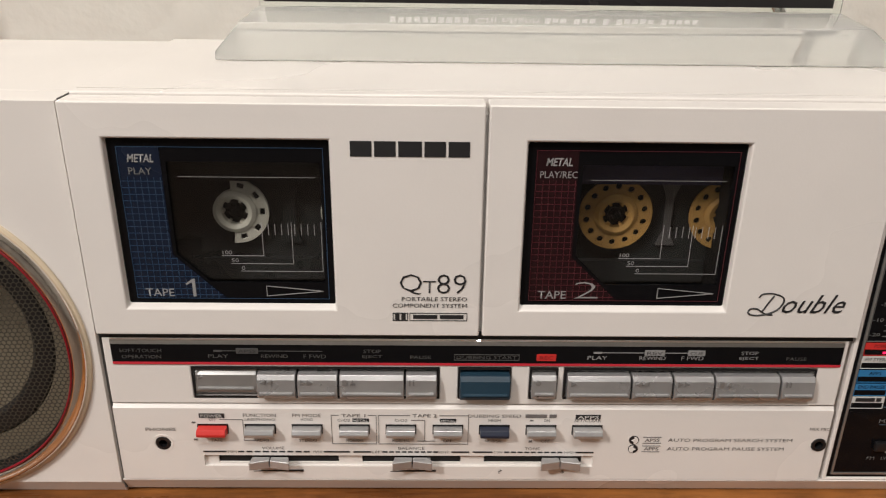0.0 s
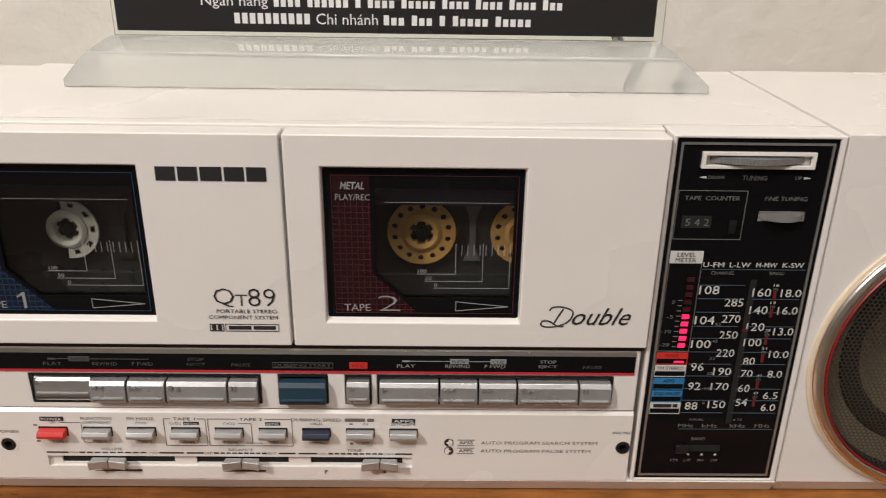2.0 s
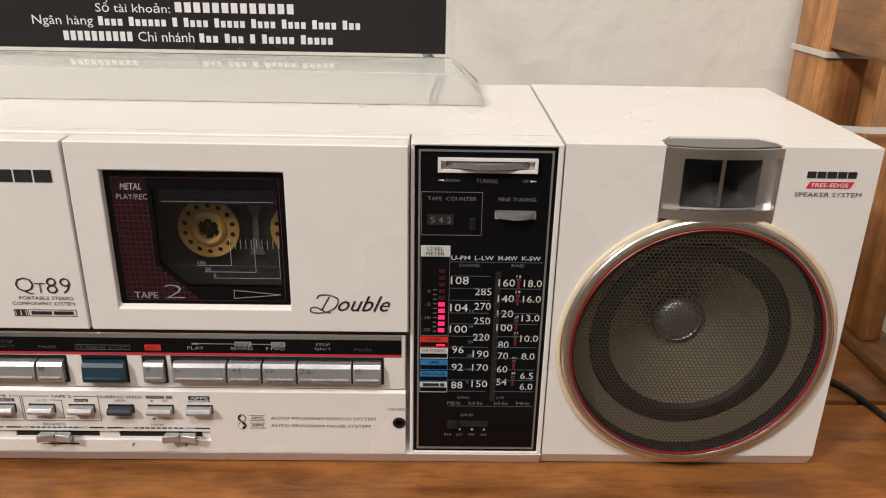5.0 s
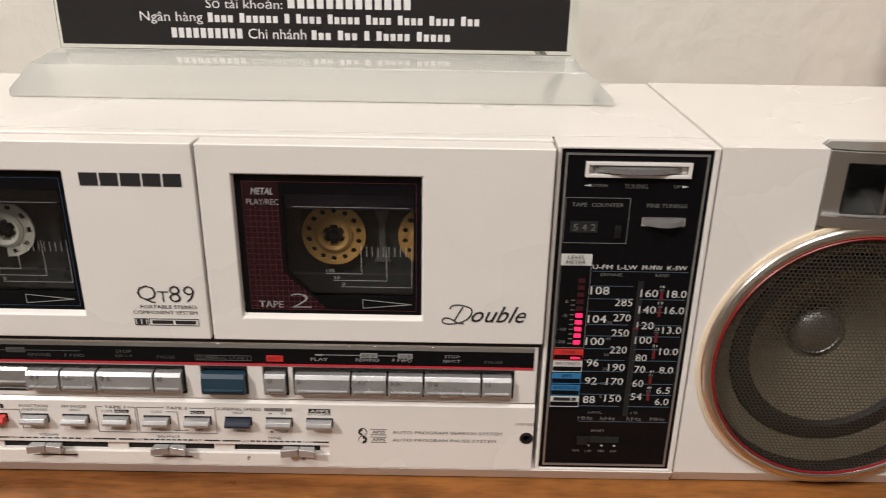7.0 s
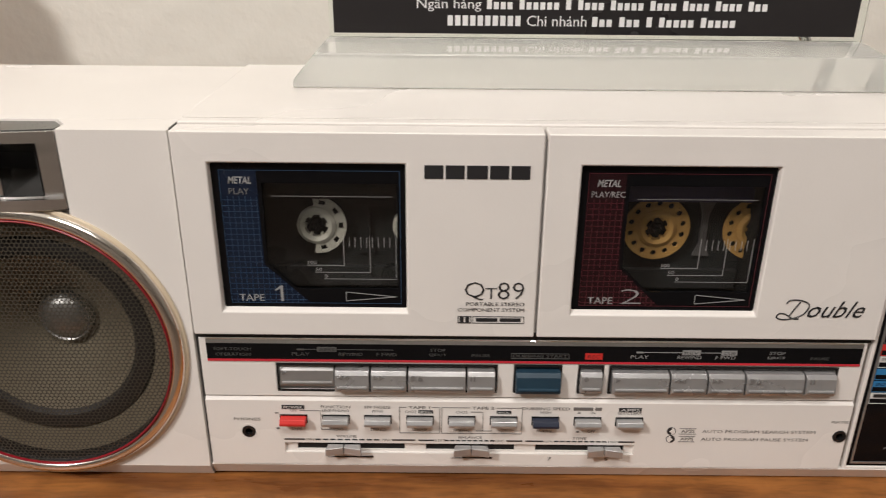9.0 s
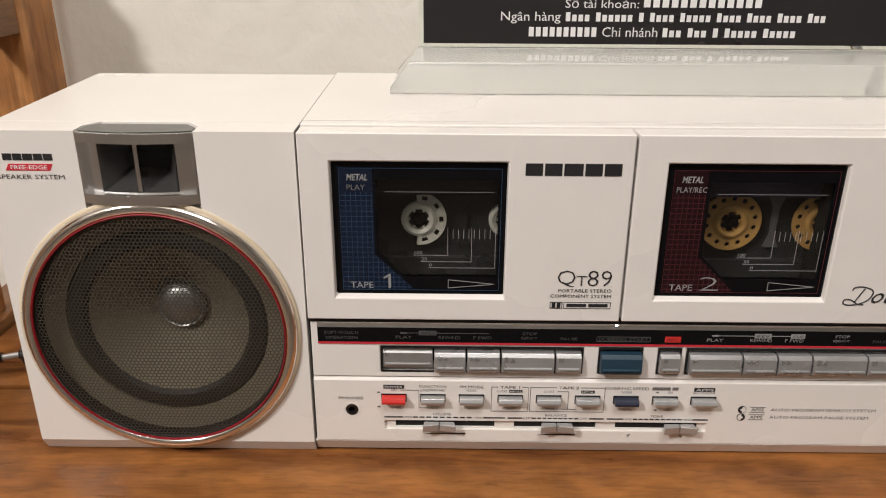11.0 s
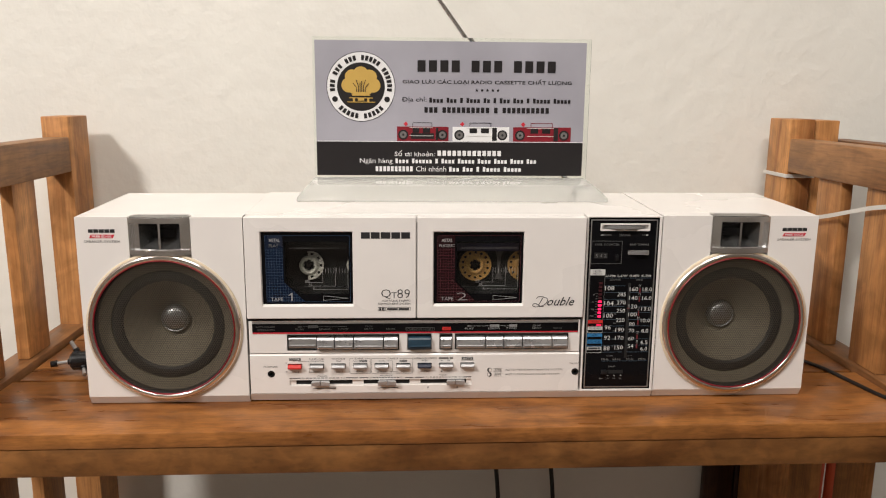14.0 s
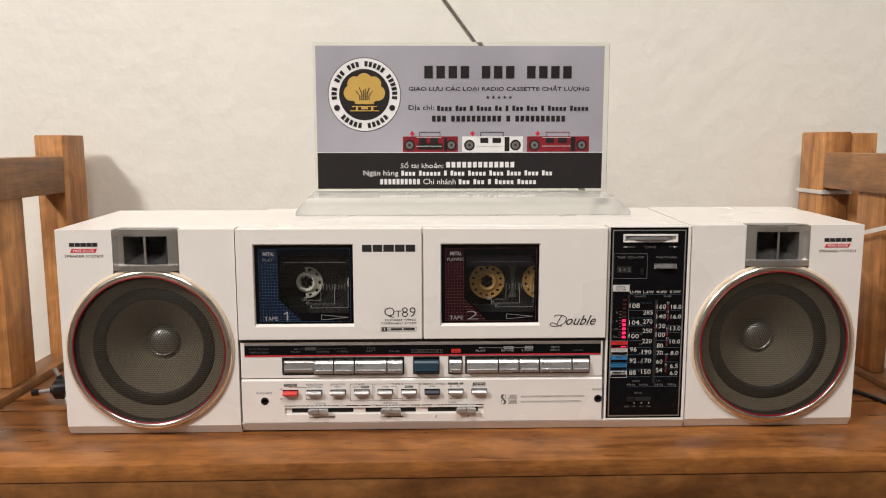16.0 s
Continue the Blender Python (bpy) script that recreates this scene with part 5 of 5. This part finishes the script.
word_bars((10,), -0.0603, -0.0222, 0.2012, 0.2062, CARD_WHITE, "bank_bar", True)
lettering("Chi nhánh", -0.0198, 0.0105, 0.2012, 0.2064, sy - 0.0005, CARD_WHITE, card)
word_bars((3, 3, 1, 5, 5), 0.0130, 0.0865, 0.2012, 0.2060, CARD_WHITE, "branch_bar")


def pictured_radio(x0, x1, body, dark, doors):
    z0, z1 = CZM + 0.0008, CZM + 0.0150
    pic = bars([(x0, x1, z0, z1)], sy, body, "pictured_radio", card, 0.0003)
    w = x1 - x0
    for u in (0.12, 0.88):
        cone = part("pictured_speaker", disc(x0 + u * w, z0 + 0.0062, 0.0050, sy - 0.0005, 20), CARD_BLACK, pic, smooth=False)
        part("pictured_cone", disc(x0 + u * w, z0 + 0.0062, 0.0034, sy - 0.0007, 20), GREY_INK, cone, smooth=False)
        part("pictured_cap", disc(x0 + u * w, z0 + 0.0062, 0.0012, sy - 0.0009, 14), CARD_BLACK, cone, smooth=False)
    bars([(x0 + 0.27 * w, x0 + 0.72 * w, z0 + 0.0022, z0 + 0.0078), (x0 + 0.75 * w, x0 + 0.80 * w, z0 + 0.001, z1 - 0.001)] if dark else [(x0 + 0.70 * w, x0 + 0.78 * w, z0 + 0.0006, z1 - 0.0006)], sy - 0.0003, CARD_BLACK, "pictured_panel", pic, 0.0002)
    each_bar([(x0 + 0.30 * w, x0 + 0.43 * w, z0 + 0.0082, z1 - 0.0014), (x0 + 0.50 * w, x0 + 0.64 * w, z0 + 0.0082, z1 - 0.0014)], sy - 0.0003, doors, "pictured_door", pic, 0.0003)
    bars([(x0 + 0.24 * w, x0 + 0.70 * w, z1 - 0.0012, z1 - 0.0008), (x0 + 0.24 * w, x0 + 0.70 * w, z0 + 0.0050, z0 + 0.0055)], sy - 0.0003, PALE_INK, "pictured_line", pic, 0.0004)
    bars([(x0 + 0.30 * w, x0 + 0.68 * w, z1 + 0.0036, z1 + 0.0041), (x0 + 0.30 * w, x0 + 0.31 * w, z1, z1 + 0.0036), (x0 + 0.67 * w, x0 + 0.68 * w, z1, z1 + 0.0036)], sy, body if dark is None else CARD_BLACK, "pictured_handle", pic, 0.0003)
    gem = [(x0 + 0.17 * w, z1 + 0.0050), (x0 + 0.17 * w + 0.0022, z1 + 0.0026), (x0 + 0.17 * w, z1 + 0.0002), (x0 + 0.17 * w - 0.0022, z1 + 0.0026)]
    part("pictured_flag", prism(gem, sy - 0.0003, sy), RED_PRINT, pic, smooth=False)


CARD_RED = plain("deep_red_print", (0.22, 0.012, 0.022), 0.4)
pictured_radio(-0.0385, 0.0125, CARD_RED, True, CARD_BLACK)
pictured_radio(0.0165, 0.0730, CARD_WHITE, False, CARD_BLACK)
pictured_radio(0.0770, 0.1350, CARD_RED, None, CARD_BLACK)

# ---- cable ties ----
tie = thing("cable_tie", "milky white nylon cable tie round the bench post", "cable tie")
ring = carved(box(0.4275, 0.4630, 0.2378, 0.2962, 0.182, 0.1865), [box(0.4288, 0.4617, 0.2391, 0.2949, 0.17, 0.20)], TIE, 0.0004)
part("band", ring, TIE, tie)
strap = thing("cable_tie", "loose milky white nylon strap between the wooden posts", "cable tie")
run = curve_points([(0.4240, 0.205, 0.138), (0.4255, 0.146, 0.1492), (0.4270, 0.088, 0.1645), (0.4280, 0.060, 0.1715), (0.4290, 0.015, 0.1800)], 8)
bm = bmesh.new()
rings = [[bm.verts.new(p + Vector((a, 0, b))) for a, b in ((0.0, -0.0022), (0.0009, -0.0022), (0.0009, 0.0022), (0.0, 0.0022))] for p in run]
for p, q in zip(rings, rings[1:]):
    for k in range(4):
        bm.faces.new((p[k], p[(k + 1) % 4], q[(k + 1) % 4], q[k]))
bm.faces.new(rings[0])
bm.faces.new(rings[-1][::-1])
part("band", bm, TIE, strap)

# ---- cords ----
cord = thing("power_cord", "black power cord lying on the bench beside the radio", "cable")
part("cable", tube(curve_points([(0.330, 0.150, 0.020), (0.365, 0.105, 0.010), (0.391, 0.086, 0.004), (0.402, 0.065, 0.0028), (0.409, 0.030, 0.0028), (0.420, -0.015, 0.0028), (0.445, -0.050, 0.0028)], 10), 0.0020, 10), CORD, cord)
for x, y in ((0.075, 0.235), (0.150, 0.235)):
    c = thing("hanging_cable", "black cable hanging down behind the bench", "cable")
    part("cable", tube(curve_points([(x - 0.003, y + 0.066, 0.02), (x - 0.002, y + 0.068, -0.05), (x, y + 0.066, -0.10), (x + 0.012, y + 0.060, -0.17), (x + 0.022, y + 0.05, -0.30), (x + 0.02, y + 0.05, FLOOR_Z + 0.004)], 8), 0.0030, 8), CORD, c)

# ---- plug ----
plug = thing("adapter_plug", "black multi-tip adapter plug with metal tips lying on the bench", "plug")
pc = Vector((-0.352, 0.080, 0.014))
part("plug_body", tube([pc + Vector(v) for v in ((-0.011, -0.002, 0), (-0.008, -0.0015, 0), (0.010, 0, 0), (0.020, 0.001, -0.001), (0.046, 0.010, -0.006))], [0.0065, 0.0095, 0.0095, 0.0065, 0.004], 16), BLACK, plug)
for d, ln in (((-0.9, -0.25, -0.05), 0.028), ((-0.45, 0.1, 0.75), 0.022), ((0.35, -0.75, -0.35), 0.022), ((0.45, 0.2, 0.75), 0.020)):
    v = Vector(d).normalized()
    tip = part("plug_tip", tube([pc + v * 0.006, pc + v * ln], 0.0020, 12), STEEL, plug, "metal barrel tip")
    part("tip_collar", tube([pc + v * 0.004, pc + v * 0.0135], 0.0030, 12), BLACK, tip)
    if d[0] < -0.8:
        part("tip_end", tube([pc + v * (ln - 0.005), pc + v * (ln + 0.001)], 0.0032, 12), BLACK, tip)

# ---- things below the bench ----
for x in (0.488, 0.505):
    pole = thing("orange_pole", "orange-red plastic pole standing below the bench", "pole")
    part("shaft", tube([(x, 0.205, FLOOR_Z), (x + 0.003, 0.205, -0.030)], 0.0065, 12), ORANGE, pole)
crate = thing("wooden_crate", "brown wooden crate standing below the bench, darkened to stand for shade", "crate")
for k in range(3):
    part("board", box(0.385 + 0.042 * k, 0.425 + 0.042 * k, 0.298, 0.312, FLOOR_Z, -0.060, 0.001), WOOD_DARK, crate)
